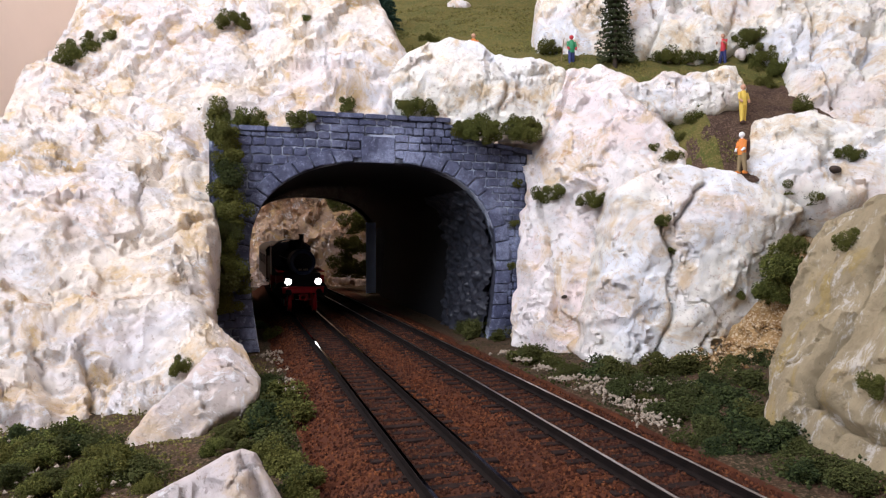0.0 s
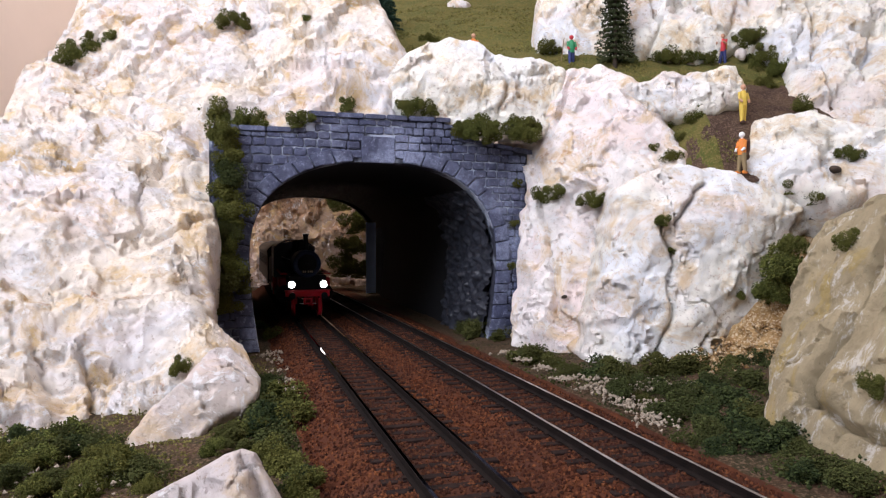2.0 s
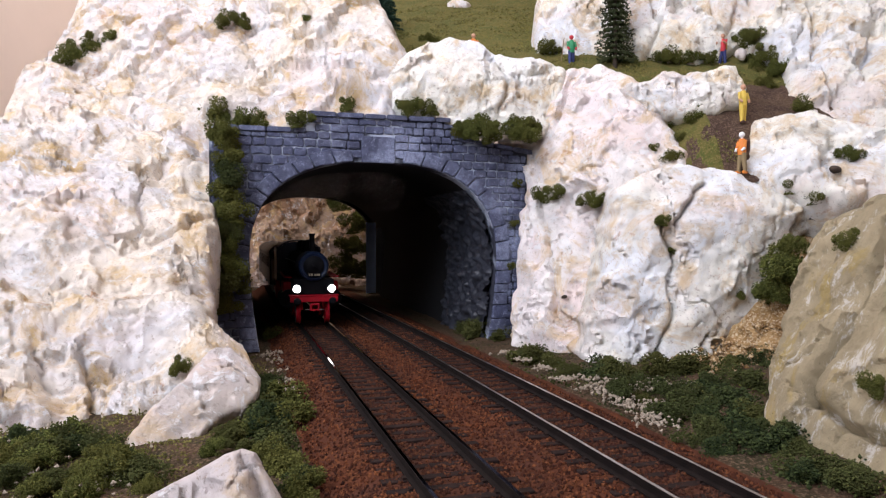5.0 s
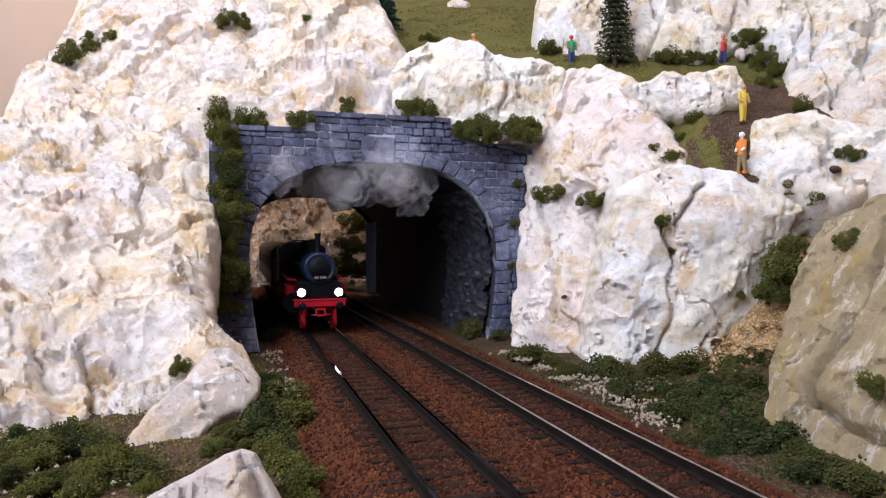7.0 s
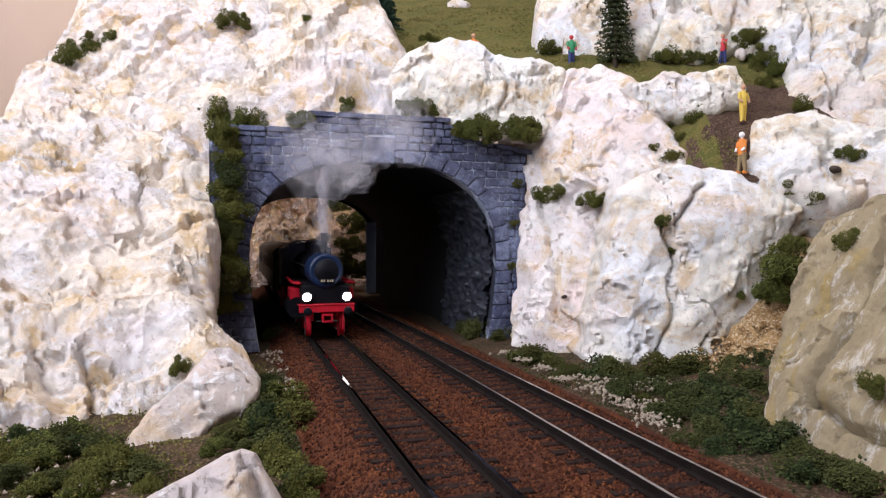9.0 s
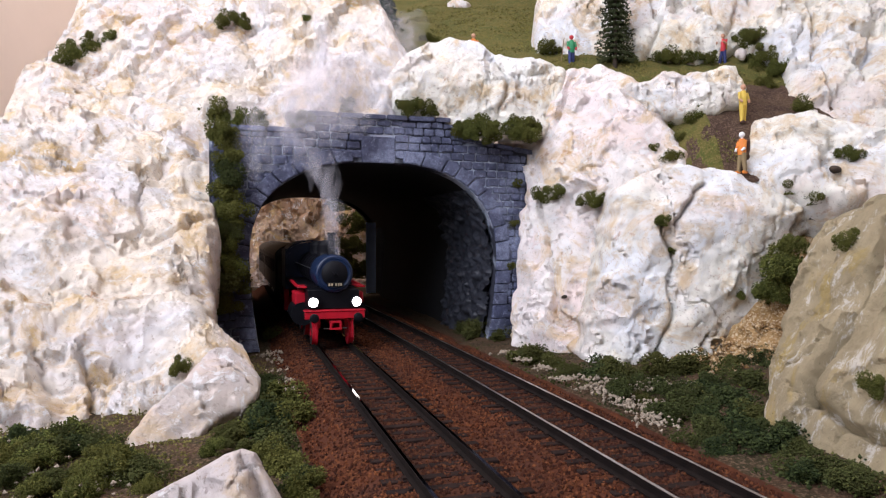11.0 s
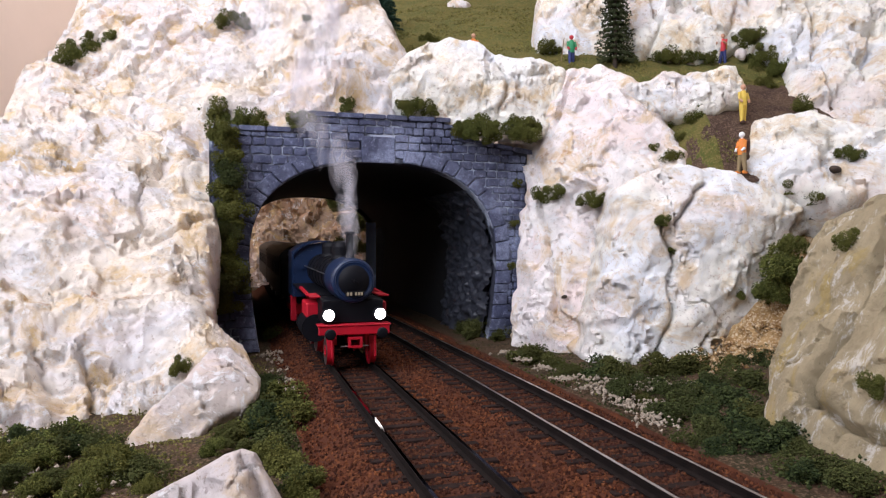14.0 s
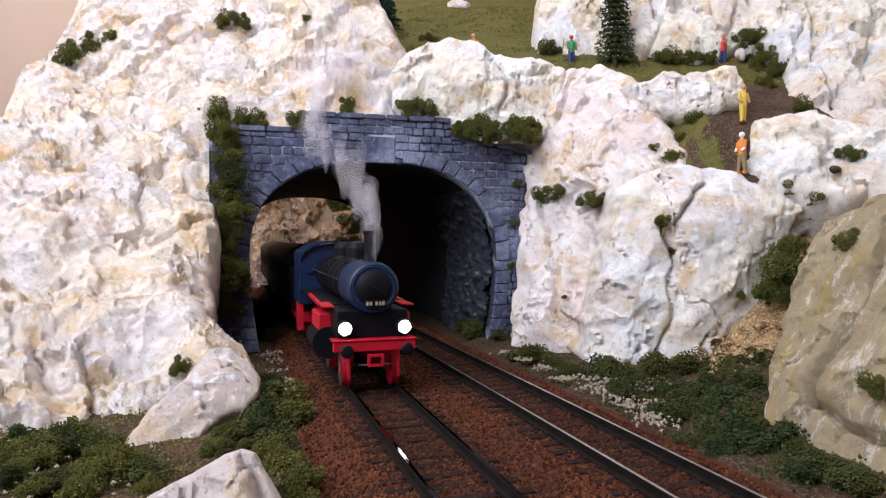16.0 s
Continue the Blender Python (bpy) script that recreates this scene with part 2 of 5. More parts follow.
def part(name, bm, mat, parent, label="", m=None, smooth=False):
    me = bpy.data.meshes.new(name)
    for v in bm.verts:
        v.co *= MM
    bmesh.ops.recalc_face_normals(bm, faces=bm.faces)
    if smooth:
        for q in bm.faces:
            q.smooth = True
    bm.to_mesh(me)
    bm.free()
    me.materials.append(mat)
    ob = new(name, me)
    if parent:
        ob.parent = parent
    if m is not None:
        ob.matrix_basis = m
    return tagged(ob, label)


def share(name, ob, parent, m, label=""):
    """Another piece on the same mesh."""
    k = new(name, ob.data)
    k.parent = parent
    k.matrix_basis = m
    return tagged(k, label)


def box(bm, x0, x1, y0, y1, z0, z1, bevel=0.0):
    r = bmesh.ops.create_cube(bm, size=1)
    vs = r["verts"]
    for v in vs:
        v.co = ((x0 + x1) / 2 + v.co.x * (x1 - x0), (y0 + y1) / 2 + v.co.y * (y1 - y0), (z0 + z1) / 2 + v.co.z * (z1 - z0))
    if bevel:
        es = {e for v in vs for e in v.link_edges}
        bmesh.ops.bevel(bm, geom=list(es), offset=bevel, segments=1, affect="EDGES")
    return bm


def tube(bm, p, q, r0, r1=None, seg=16, caps=True):
    """A cylinder or cone from p to q."""
    p, q = Vector(p), Vector(q)
    r1 = r0 if r1 is None else r1
    d = q - p
    m = Matrix.Translation((p + q) / 2) @ d.to_track_quat("Z", "Y").to_matrix().to_4x4()
    bmesh.ops.create_cone(bm, cap_ends=caps, segments=seg, radius1=r0, radius2=r1, depth=d.length, matrix=m)
    return bm


def lathe(bm, profile, m, seg=24):
    """Turns (radius, height) pairs round z, then moves by m."""
    rings = []
    for r, z in profile:
        rings.append([bm.verts.new(m @ Vector((r * math.cos(a), r * math.sin(a), z))) for a in np.linspace(0, 2 * math.pi, seg, endpoint=False)])
    for a, b in zip(rings, rings[1:]):
        for i in range(seg):
            j = (i + 1) % seg
            bm.faces.new((a[i], a[j], b[j], b[i]))
    bm.faces.new(rings[0])
    bm.faces.new(rings[-1])
    return bm


def blank():
    return bmesh.new()


def lattice(p, seed):
    q = p.astype(np.int64)
    h = (q[..., 0] * 374761393 + q[..., 1] * 668265263 + q[..., 2] * 2147483647 + seed * 1274126177) & 0x7FFFFFFF
    h = ((h ^ (h >> 13)) * 1274126177) & 0x7FFFFFFF
    return ((h ^ (h >> 16)) & 0xFFFF) / 32767.5 - 1.0


def vnoise(p, seed=0):
    i = np.floor(p)
    w = p - i
    w = w * w * w * (w * (w * 6 - 15) + 10)
    out = 0
    for k in range(8):
        o = np.array([k & 1, (k >> 1) & 1, k >> 2])
        c = np.prod(np.where(o, w, 1 - w), axis=-1)
        out = out + c * lattice(i + o, seed)
    return out


def fbm(p, size, octaves=4, gain=0.5, seed=0, ridged=False):
    out, a, f = 0, 1.0, 1.0 / size
    for k in range(octaves):
        n = vnoise(p * f + 17.3 * k, seed + k)
        out = out + a * (0.5 - np.abs(n) * 1.6 if ridged else n)
        a, f = a * gain, f * 2.03
    return out


def edge_distance(pts, poly):
    """Signed distance of 2-D points to a closed outline; inside is positive."""
    best, inside = np.full(len(pts), 1e9), np.zeros(len(pts), bool)
    for a, b in zip(poly, np.roll(poly, -1, 0)):
        d = b - a
        k = np.clip(((pts - a) @ d) / max(d @ d, 1e-9), 0, 1)
        best = np.minimum(best, np.hypot(*(pts - a - k[:, None] * d).T))
        cross = (a[1] > pts[:, 1]) != (b[1] > pts[:, 1])
        with np.errstate(divide="ignore", invalid="ignore"):
            x = a[0] + (pts[:, 1] - a[1]) * d[0] / d[1]
        inside ^= cross & (pts[:, 0] < x)
    return np.where(inside, best, -best)


def frame_of(o, yaw, lean):
    """The pose of a rock face: u along, v up the slope, w out of it."""
    y, l = radians(yaw), radians(lean)
    u = Vector((math.cos(y), math.sin(y), 0))
    w = Vector((math.sin(y) * math.cos(l), -math.cos(y) * math.cos(l), math.sin(l)))
    v = w.cross(u)
    return Matrix(((u.x, v.x, w.x, o[0] * MM), (u.y, v.y, w.y, o[1] * MM), (u.z, v.z, w.z, o[2] * MM), (0, 0, 0, 1)))


def rock(name, o, yaw, lean, outline, bulge, depth, res, rough, seed, mat=None, label="", cell=15.0, edge=7.0, tall=0.62, category="rock", kind="", fine=1.0, broken=1.0, dents=(), cracks=(), flaky=1.0, grow=2.6):
    """A cast rock: a closed outline on a leaning face, faceted and cracked, with rounded sides that run back."""
    res *= 0.72
    poly = np.array(outline, float)
    lo, hi = poly.min(0) - 7, poly.max(0) + 7
    us, vs = np.arange(lo[0], hi[0] + res, res), np.arange(lo[1], hi[1] + res, res)
    g = np.stack(np.meshgrid(us, vs), -1)
    p = g.reshape(-1, 2)
    p3 = np.c_[p, np.full(len(p), seed * 31.7)]
    s = edge_distance(p, poly) + fbm(p3, 11, 4, 0.55, seed) * min(1.8, grow) + grow
    rng = np.random.RandomState(seed)
    rise = np.zeros(len(p))
    warp = np.c_[fbm(p3, 14, 4, 0.55, seed + 50), fbm(p3, 14, 4, 0.55, seed + 60)] * 6
    # broken planes at three sizes, each with its own tilt, longer up the slope than along it
    for size, amount, soft in ((cell * 2.5, 1.0, 0.06), (cell * 1.05, 0.45 * broken, 0.07), (cell * 0.4, 0.12 * broken, 0.12)):
        n = max(6, int(np.prod(hi - lo) / size ** 2 * 1.3))
        c = lo + rng.rand(n, 2) * (hi - lo)
        tilt, lift = rng.randn(n, 2) * (0.26, 0.15), rng.randn(n) * 0.8
        lean2 = np.array((1.0, tall))
        q = (p + warp * size / cell * 0.7) * lean2
        best, second, own = np.full(len(p), 1e9), np.full(len(p), 1e9), np.zeros(len(p), int)
        for k in range(n):
            d = np.hypot(*(q - c[k] * lean2).T)
            near = d < best
            second = np.where(near, best, np.minimum(second, d))
            own, best = np.where(near, k, own), np.where(near, d, best)
        body = np.clip(lift[own] * rough * 0.42 + ((p - c[own]) * tilt[own]).sum(1), -rough * 0.8, rough * 0.8)
        blend = np.clip((second - best) / (size * soft), 0, 1)
        rise += amount * body * (blend * blend * (3 - 2 * blend))
    rise += fbm(p3, 34, 6, 0.5, seed + 5) * rough * 0.34
    rise -= np.clip(fbm(p3 * (1, 0.45, 1), 13, 4, 0.5, seed + 9, True) - 0.42, 0, 1) * rough * 0.22
    rise += (fbm(p3, 4.5, 4, 0.62, seed + 21, True) * 0.36 + fbm(p3, 2.2, 2, 0.6, seed + 33) * 0.3) * fine
    # flakes: thin plates with broken rims
    for size, plate in ((30, 0.9), (13, 0.35)):
        q = fbm(p3 * (1, 0.8, 1), size, 5, 0.55, seed + 77) * 3.2
        low = np.floor(q)
        step = np.clip((q - low) / 0.34, 0, 1)
        rise += (low + step * step * (3 - 2 * step)) * plate * flaky
    for a, b, r, d in dents:
        rise -= d * np.exp(-((p + warp * 0.6 - (a, b)) ** 2).sum(1) / (r * r))
    for line in cracks:
        q, d = p + warp * 0.35, np.full(len(p), 1e9)
        side = np.zeros(len(p))
        for a, b in zip(np.array(line, float), np.array(line[1:], float)):
            e = b - a
            f = np.clip(((q - a) @ e) / (e @ e), 0, 1)
            gap = q - a - f[:, None] * e
            now = np.hypot(*gap.T)
            side = np.where(now < d, gap[:, 0], side)
            d = np.minimum(d, now)
        rise -= 4.2 * np.exp(-(d / 1.1) ** 2) + 1.6 * np.exp(-(d / 7.0) ** 2) * (side > 0)
    k = np.clip(s / edge, 0, 1)
    w = -depth + (1 - (1 - k) ** 4) ** 0.25 * depth
    w = w + np.clip(s / 6, 0, 1) * rise + bulge * (np.clip(s / (edge * 3), 0, 1) - 0.6)
    w = np.where(s <= 0, -depth, w)
    co = np.c_[p, w]
    nu, nv = len(us), len(vs)
    idx = np.arange(nu * nv).reshape(nv, nu)
    quads = np.stack([idx[:-1, :-1], idx[:-1, 1:], idx[1:, 1:], idx[1:, :-1]], -1).reshape(-1, 4)
    quads = quads[(s[quads] > 0).any(1)]
    used = np.unique(quads)
    back = np.full(nu * nv, -1)
    back[used] = np.arange(len(used))
    ob = mesh_object(name, co[used], back[quads], mat or ROCK, True)
    ob.data.set_sharp_from_angle(angle=radians(38))
    ob.matrix_basis = frame_of(o, yaw, lean)
    return tagged(ob, label or "pale cream plaster rock face with ochre stains", category, "", kind)


def boulder(name, x, y, z, rx, ry, rz, turn, seed, mat, label, cuts=9, boxy=0.0):
    """A loose stone: a ball cut by a few planes, worn and pitted."""
    rng = np.random.RandomState(seed)
    bm = bmesh.new()
    bmesh.ops.create_icosphere(bm, subdivisions=5 if rx > 8 else 3, radius=1)
    v = np.array([p.co[:] for p in bm.verts])
    faces = [[q.index for q in f.verts] for f in bm.faces]
    bm.free()
    r = 1 - boxy + boxy * 0.85 / np.abs(v).max(1)
    for k in range(cuts):
        d = rng.randn(3)
        d /= np.linalg.norm(d)
        c = v @ d
        r = np.minimum(r, np.where(c > 0.05, rng.uniform(0.62, 0.9) / np.maximum(c, 0.05), 9))
    r = r * (1 + fbm(v * 10 + seed, 6, 5, 0.55, seed) * 0.10)
    ob = mesh_object(name, v * r[:, None] * (rx, ry, rz), faces, mat, True)
    ob.data.set_sharp_from_angle(angle=radians(40))
    ob.matrix_basis = at(x, y, z, *turn)
    return tagged(ob, label, "rock")


# ---------------------------------------------------------------- the room round the layout
def slab(name, x0, x1, y0, y1, z0, z1, mat, label, category):
    return tagged(part(name, box(blank(), x0, x1, y0, y1, z0, z1), mat, None), label, category, "", "structure")


slab("wall_north", -500, 500, 1150, 1180, -60, 760, WALL, "plain cream pink painted room wall", "wall")
# unseen wall, added dark so it throws little light forward
slab("wall_south", -500, 500, -330, -300, -60, 760, BOUNCE_CUT, "unseen wall behind the viewer, darkened to cut frontal bounce", "wall")
slab("wall_west", -530, -500, -330, 1180, -60, 760, WALL, "plain cream pink painted room wall", "wall")
slab("wall_east", 500, 530, -330, 1180, -60, 760, WALL, "plain cream pink painted room wall", "wall")
slab("ceiling", -500, 500, -300, 1150, 745, 760, CEIL, "plain white painted ceiling", "ceiling")
# unseen floor, kept dark against light bouncing up into the tunnel
slab("floor", -500, 500, -300, 1150, -75, -60, FLOOR, "unseen floor under the layout board, dark to cut bounce", "floor")

# ---------------------------------------------------------------- layout ground
TRACK = at(-35, 372, 0, 0, 0, 17.1)       # where the tunnel mouth meets the line; x across, -y towards the viewer


def sheet(name, x0, x1, y0, y1, res, height, mat, label, category, m=None, kind="structure"):
    us, vs = np.arange(x0, x1 + res, res), np.arange(y0, y1 + res, res)
    g = np.stack(np.meshgrid(us, vs), -1).reshape(-1, 2)
    z = height(g[:, 0], g[:, 1])
    idx = np.arange(len(g)).reshape(len(vs), len(us))
    quads = np.stack([idx[:-1, :-1], idx[:-1, 1:], idx[1:, 1:], idx[1:, :-1]], -1).reshape(-1, 4)
    ob = mesh_object(name, np.c_[g, z], quads, mat, True)
    if m is not None:
        ob.matrix_basis = m
    return tagged(ob, label, category, "", kind)


def flat3(x, y, k=0.0):
    return np.c_[x, y, np.full(len(x), k)]


def table_height(x, y):
    """The layout's ground: flat by the line, rising gently to both sides."""
    s = (x + 35) * 0.956 + (y - 372) * 0.294
    right = np.clip((s - 60) / 90, 0, 1) ** 1.3 * 6
    left = np.clip((-s - 54) / 60, 0, 1) * 0.5
    return -9 + right + left + fbm(flat3(x, y), 22, 4, 0.5, 3) * 1.2 * np.clip(np.abs(s + 8) / 40 - 0.6, 0, 1)


sheet("ground", -490, 490, 60, 1140, 4.0, table_height, VERGE, "mossy brown soil of the model landscape", "ground")
slab("table_top", -490, 490, 40, 1140, -60, -26, SLEEPER, "wooden board under the model landscape", "table")


def right_line(n):
    """Across-place of the second track's middle at n along the line."""
    return 12.2 - n * 0.0165 - np.clip(n, -300, 400) ** 2 * 0.000025


def left_line(n):
    return -30.2 + 0.0 * n


def ballast_bed():
    """The stone bed under both tracks, shaped, with stones strewn over it."""
    def height(x, y):
        edge = np.minimum(x - (-55), (right_line(y) + 27) - x)
        z = -3.1 - 5.5 * (1 - np.clip(edge / 9, 0, 1)) - 0.8 * np.exp(-((x - (left_line(y) + right_line(y)) / 2) / 6.0) ** 2)
        return z + fbm(flat3(x, y), 5, 3, 0.5, 8) * 0.35
    bed = sheet("ballast_bed", -58, 46, -290, 420, 1.5, height, BALLAST, "rust red ballast bed under two tracks", "ballast", TRACK)
    rng = np.random.RandomState(4)
    n = 42000
    y = -290 + 400 * rng.rand(n) ** 1.5
    x = rng.uniform(-57, 44, n)
    z = height(x, y)
    verts, faces = [], []
    base = np.array([(1, 0, 0), (-1, 0, 0), (0, 1, 0), (0, -1, 0), (0, 0, 1), (0, 0, -1)], float)
    tri = np.array([(0, 2, 4), (2, 1, 4), (1, 3, 4), (3, 0, 4), (2, 0, 5), (1, 2, 5), (3, 1, 5), (0, 3, 5)])
    size = rng.uniform(0.28, 0.68, n)
    v = base[None] * size[:, None, None] * rng.uniform(0.6, 1.25, (n, 6, 1))
    a = rng.uniform(0, 6.28, n)
    c, s = np.cos(a)[:, None], np.sin(a)[:, None]
    t = rng.uniform(-0.6, 0.6, n)[:, None]
    vx, vy, vz = v[..., 0] * c - v[..., 1] * s, v[..., 0] * s + v[..., 1] * c, v[..., 2]
    vz, vx = vz * np.cos(t) - vx * np.sin(t), vz * np.sin(t) + vx * np.cos(t)
    co = np.stack([vx + x[:, None], vy + y[:, None], vz + (z + size * 0.25)[:, None]], -1).reshape(-1, 3)
    fa = (tri[None] + (np.arange(n) * 6)[:, None, None]).reshape(-1, 3)
    ob = mesh_object("ballast_stones", co, fa, BALLAST)
    ob.parent = bed
    tagged(ob, "loose rust red ballast stones", "", "", "stuff")


ballast_bed()


def track(name, line, label, head):
    """Two rails on sleepers; the rail head's running face is worn bright."""
    root = thing(name, TRACK, label, "railway track", "railway tracks")
    ns = np.arange(-285, 421, 15.0)
    prof = [(-1.3, -2.6), (1.3, -2.6), (1.3, -2.25), (0.35, -1.9), (0.35, -0.8), (0.55, -0.6), (0.55, -0.06), (0.4, 0.0), (-0.4, 0.0), (-0.55, -0.06), (-0.55, -0.6), (-0.35, -0.8), (-0.35, -1.9), (-1.3, -2.25)]
    for side in (-8.25, 8.25):
        for which in ("rail", "rail_head"):
            bm = blank()
            p = prof if which == "rail" else [(-0.4, 0.02), (0.4, 0.02), (0.4, 0.05), (-0.4, 0.05)]
            rings = [[bm.verts.new((line(n) + side + x, n, z)) for x, z in p] for n in ns]
            for a, b in zip(rings, rings[1:]):
                for i in range(len(p)):
                    j = (i + 1) % len(p)
                    bm.faces.new((a[i], a[j], b[j], b[i]))
            bm.faces.new(rings[0]), bm.faces.new(rings[-1])
            part(which, bm, RAIL if which == "rail" else head, root, "worn running surface" if which == "rail_head" else "")
    first = None
    rng = random.Random(5)
    for k in range(100):
        n = -283 + k * 7.0
        m = at(float(line(np.array(n))) + rng.uniform(-0.3, 0.3), n, -2.7, 0, 0, rng.uniform(-1.2, 1.2))
        if first is None:
            bm = box(blank(), -15, 15, -1.3, 1.3, -2.2, 0, 0.18)
            for x in (-8.25, 8.25):
                for dx in (-1.6, 1.6):
                    box(bm, x + dx - 0.45, x + dx + 0.45, -0.7, 0.7, -0.1, 0.5)
            first = part("sleeper", bm, SLEEPER, root, "", m)
        else:
            share("sleeper", first, root, m)


track("railway_track", left_line, "weathered model railway track carrying the train", RAIL_RUST)
track("railway_track", right_line, "weathered empty model railway track with bright rails", RAIL_TOP)

# ---------------------------------------------------------------- tunnel
CROWN, SPRING, HALF = 92.0, 40.0, 68.5


def opening(k, grow=0.0):
    """A point of the tunnel mouth's edge, k from 0 (foot) over 1 to 0.5 at the crown; grow widens it."""
    foot, legs = -9.0, 0.22
    if k < legs or k > 1 - legs:
        q = (k if k < legs else 1 - k) / legs
        z = foot + (SPRING - foot) * q
        x = -(HALF - 5.0 * (1 - q) ** 1.6 + grow)
        return (x if k < legs else -x), z
    a = math.pi * (k - legs) / (1 - 2 * legs)
    c, s = math.cos(a), math.sin(a)
    x = -(HALF + grow) * math.copysign(abs(c) ** 0.80, c)
    return x, SPRING + (CROWN - SPRING + grow) * abs(s) ** 0.86


def parapet(s):
    if -39.1 < s < 41:
        return 117.6
    return 108.4 if s < 0 else 108.4 - (s - 41) * 0.14


def block(bm_pts, thick, rng, proud):
    """A dressed stone: an outline in the wall's plane, shrunk for its joint, with a bulged worn face."""
    pts = []
    for i, (x, z) in enumerate(bm_pts):              # corners knocked off
        for j in (i - 1, (i + 1) % len(bm_pts)):
            p, q = Vector((x, 0, z)), Vector((bm_pts[j][0], 0, bm_pts[j][1]))
            pts.append(p + (q - p).normalized() * min(rng.uniform(0.4, 1.0), (q - p).length * 0.3))
    mid = sum(pts, Vector()) / len(pts)
    size = max((p - mid).length for p in pts)
    bm = blank()
    rings = []
    for shrink, y in ((0.28, 0.6), (0.28, -proud * 0.3), (0.45, -proud * 0.8), (1.0, -proud)):
        rings.append([bm.verts.new(p + (mid - p).normalized() * shrink * min(1, size / 3) + Vector((rng.uniform(-0.12, 0.12), y + rng.uniform(-0.1, 0.1), rng.uniform(-0.12, 0.12))) - mid) for p in pts])
    for a, b in zip(rings, rings[1:]):
        for i in range(len(pts)):
            j = (i + 1) % len(pts)
            bm.faces.new((a[i], a[j], b[j], b[i]))
    bm.faces.new(rings[-1])
    return bm, mid


def tunnel_portal(m, label, full=True):
    root = thing("tunnel_portal", m, label, "tunnel portal", "tunnel portals")
    rng = random.Random(9)
    n = 60
    inner = [opening(k / n) for k in range(n + 1)]
    ring = [opening(k / n, 10.5) for k in range(n + 1)]
    # the wall behind the stones, pierced by the opening
    bm = blank()
    outer = []
    for (x, z), k in zip(ring, range(n + 1)):
        if k < 13:
            outer.append((-88, -9 + (parapet(-88) + 9) * k / 13))
        elif k > n - 13:
            outer.append((88, -9 + (parapet(88) + 9) * (n - k) / 13))
        else:
            s = -88 + 176 * (k - 13) / (n - 26)
            outer.append((s, min(parapet(s - 2.6), parapet(s + 2.6))))
    rows = []
    for y in (0.0, 9.0):
        rows.append(([bm.verts.new((x, y, z)) for x, z in inner], [bm.verts.new((x, y, z)) for x, z in outer]))
    (fi, fo), (bi, bo) = rows
    for k in range(n):
        bm.faces.new((fi[k], fi[k + 1], fo[k + 1], fo[k]))
        bm.faces.new((bi[k], bo[k], bo[k + 1], bi[k + 1]))
        bm.faces.new((fi[k], bi[k], bi[k + 1], fi[k + 1]))
        bm.faces.new((fo[k], fo[k + 1], bo[k + 1], bo[k]))
    part("backing_wall", bm, MORTAR if full else LINING_SHADE, root, "slate blue mortar joints" if full else "plain portal wall coloured near black for tunnel shade")
    if not full:
        return root
    # voussoirs round the opening
    cuts = [0.452 * (i + (rng.uniform(-0.2, 0.2) if 0 < i < 15 else 0)) / 15 for i in range(16)] + [0.476]
    right = [0.522] + [0.548 + 0.452 * (i + (rng.uniform(-0.2, 0.2) if 0 < i < 15 else 0)) / 15 for i in range(16)]
    for a, b in list(zip(cuts, cuts[1:])) + list(zip(right, right[1:])):
        g = rng.uniform(7.6, 10.2) if abs((a + b) / 2 - 0.5) > 0.2 else rng.uniform(6.6, 8.4)
        bm, mid = block([opening(a), opening((a + b) / 2), opening(b), opening(b, g), opening((a + b) / 2, g), opening(a, g)], 1, rng, 1.7)
        part("arch_stone", bm, STONE, root, "", Matrix.Translation(mid * MM))
    # the smooth plate at the crown
    bm, mid = block([(-10, 91.4), (9, 91.4), (9, 106), (-10, 106)], 1, rng, 1.3)
    part("name_plate", bm, STONE, root, "smooth blank stone plate", Matrix.Translation(mid * MM))
    # coursed wall stones
    z = -9.0

    def half(q, grow):
        if q < SPRING:
            return HALF + grow
        k = (q - SPRING) / (CROWN - SPRING + grow)
        return (HALF + grow) * (1 - k ** (2 / 0.86)) ** 0.4 if k < 1 else -1

    while z < 117:
        h = rng.uniform(3.7, 4.9)
        x = -87.0
        while x < 86:
            w = min(rng.uniform(5.0, 10.5) * (1.1 if x < 0 else 0.85), 87 - x)
            if half(z + h / 2, 6) > 0:                      # let a joint fall on the arch's rim
                for rim in (-half(z + h / 2, 5), half(z + h / 2, 5)):
                    if x < rim - 2.5 < x + w and x < 0 or (x < rim < x + w - 2.5 and x > 0):
                        w = rim - x
            top = min(z + h, parapet(x + w / 2) - 2.6)
            inner_edge = half(z + h * 0.4, 4)
            hidden = x + w / 2 > -inner_edge and x + w / 2 < inner_edge
            plate = z < 105 and z + h > 92 and -12 < x + w / 2 < 11
            if top - z > 1.6 and w > 2 and not hidden and not plate:
                j = rng.uniform(-0.9, 0.9)
                bm, mid = block([(x, z + rng.uniform(-0.3, 0.3)), (x + w * 0.5, z + rng.uniform(-0.5, 0.5)), (x + w, z), (x + w + j * 0.4, top), (x + w * 0.5, top + rng.uniform(-0.5, 0.5)), (x + j * 0.4, top)], 1, rng, rng.uniform(0.7, 1.2))
                part("wall_stone", bm, STONE, root, "", Matrix.Translation(mid * MM))
            x += w
        z += h
    # coping along the top
    x = -86.0
    while x < 86:
        w = min([rng.uniform(11, 16)] + [q - x for q in (-39, 41) if 0.5 < q - x < 18])
        a, b = parapet(x), parapet(x + w)
        b = a if abs(a - b) > 3 else b
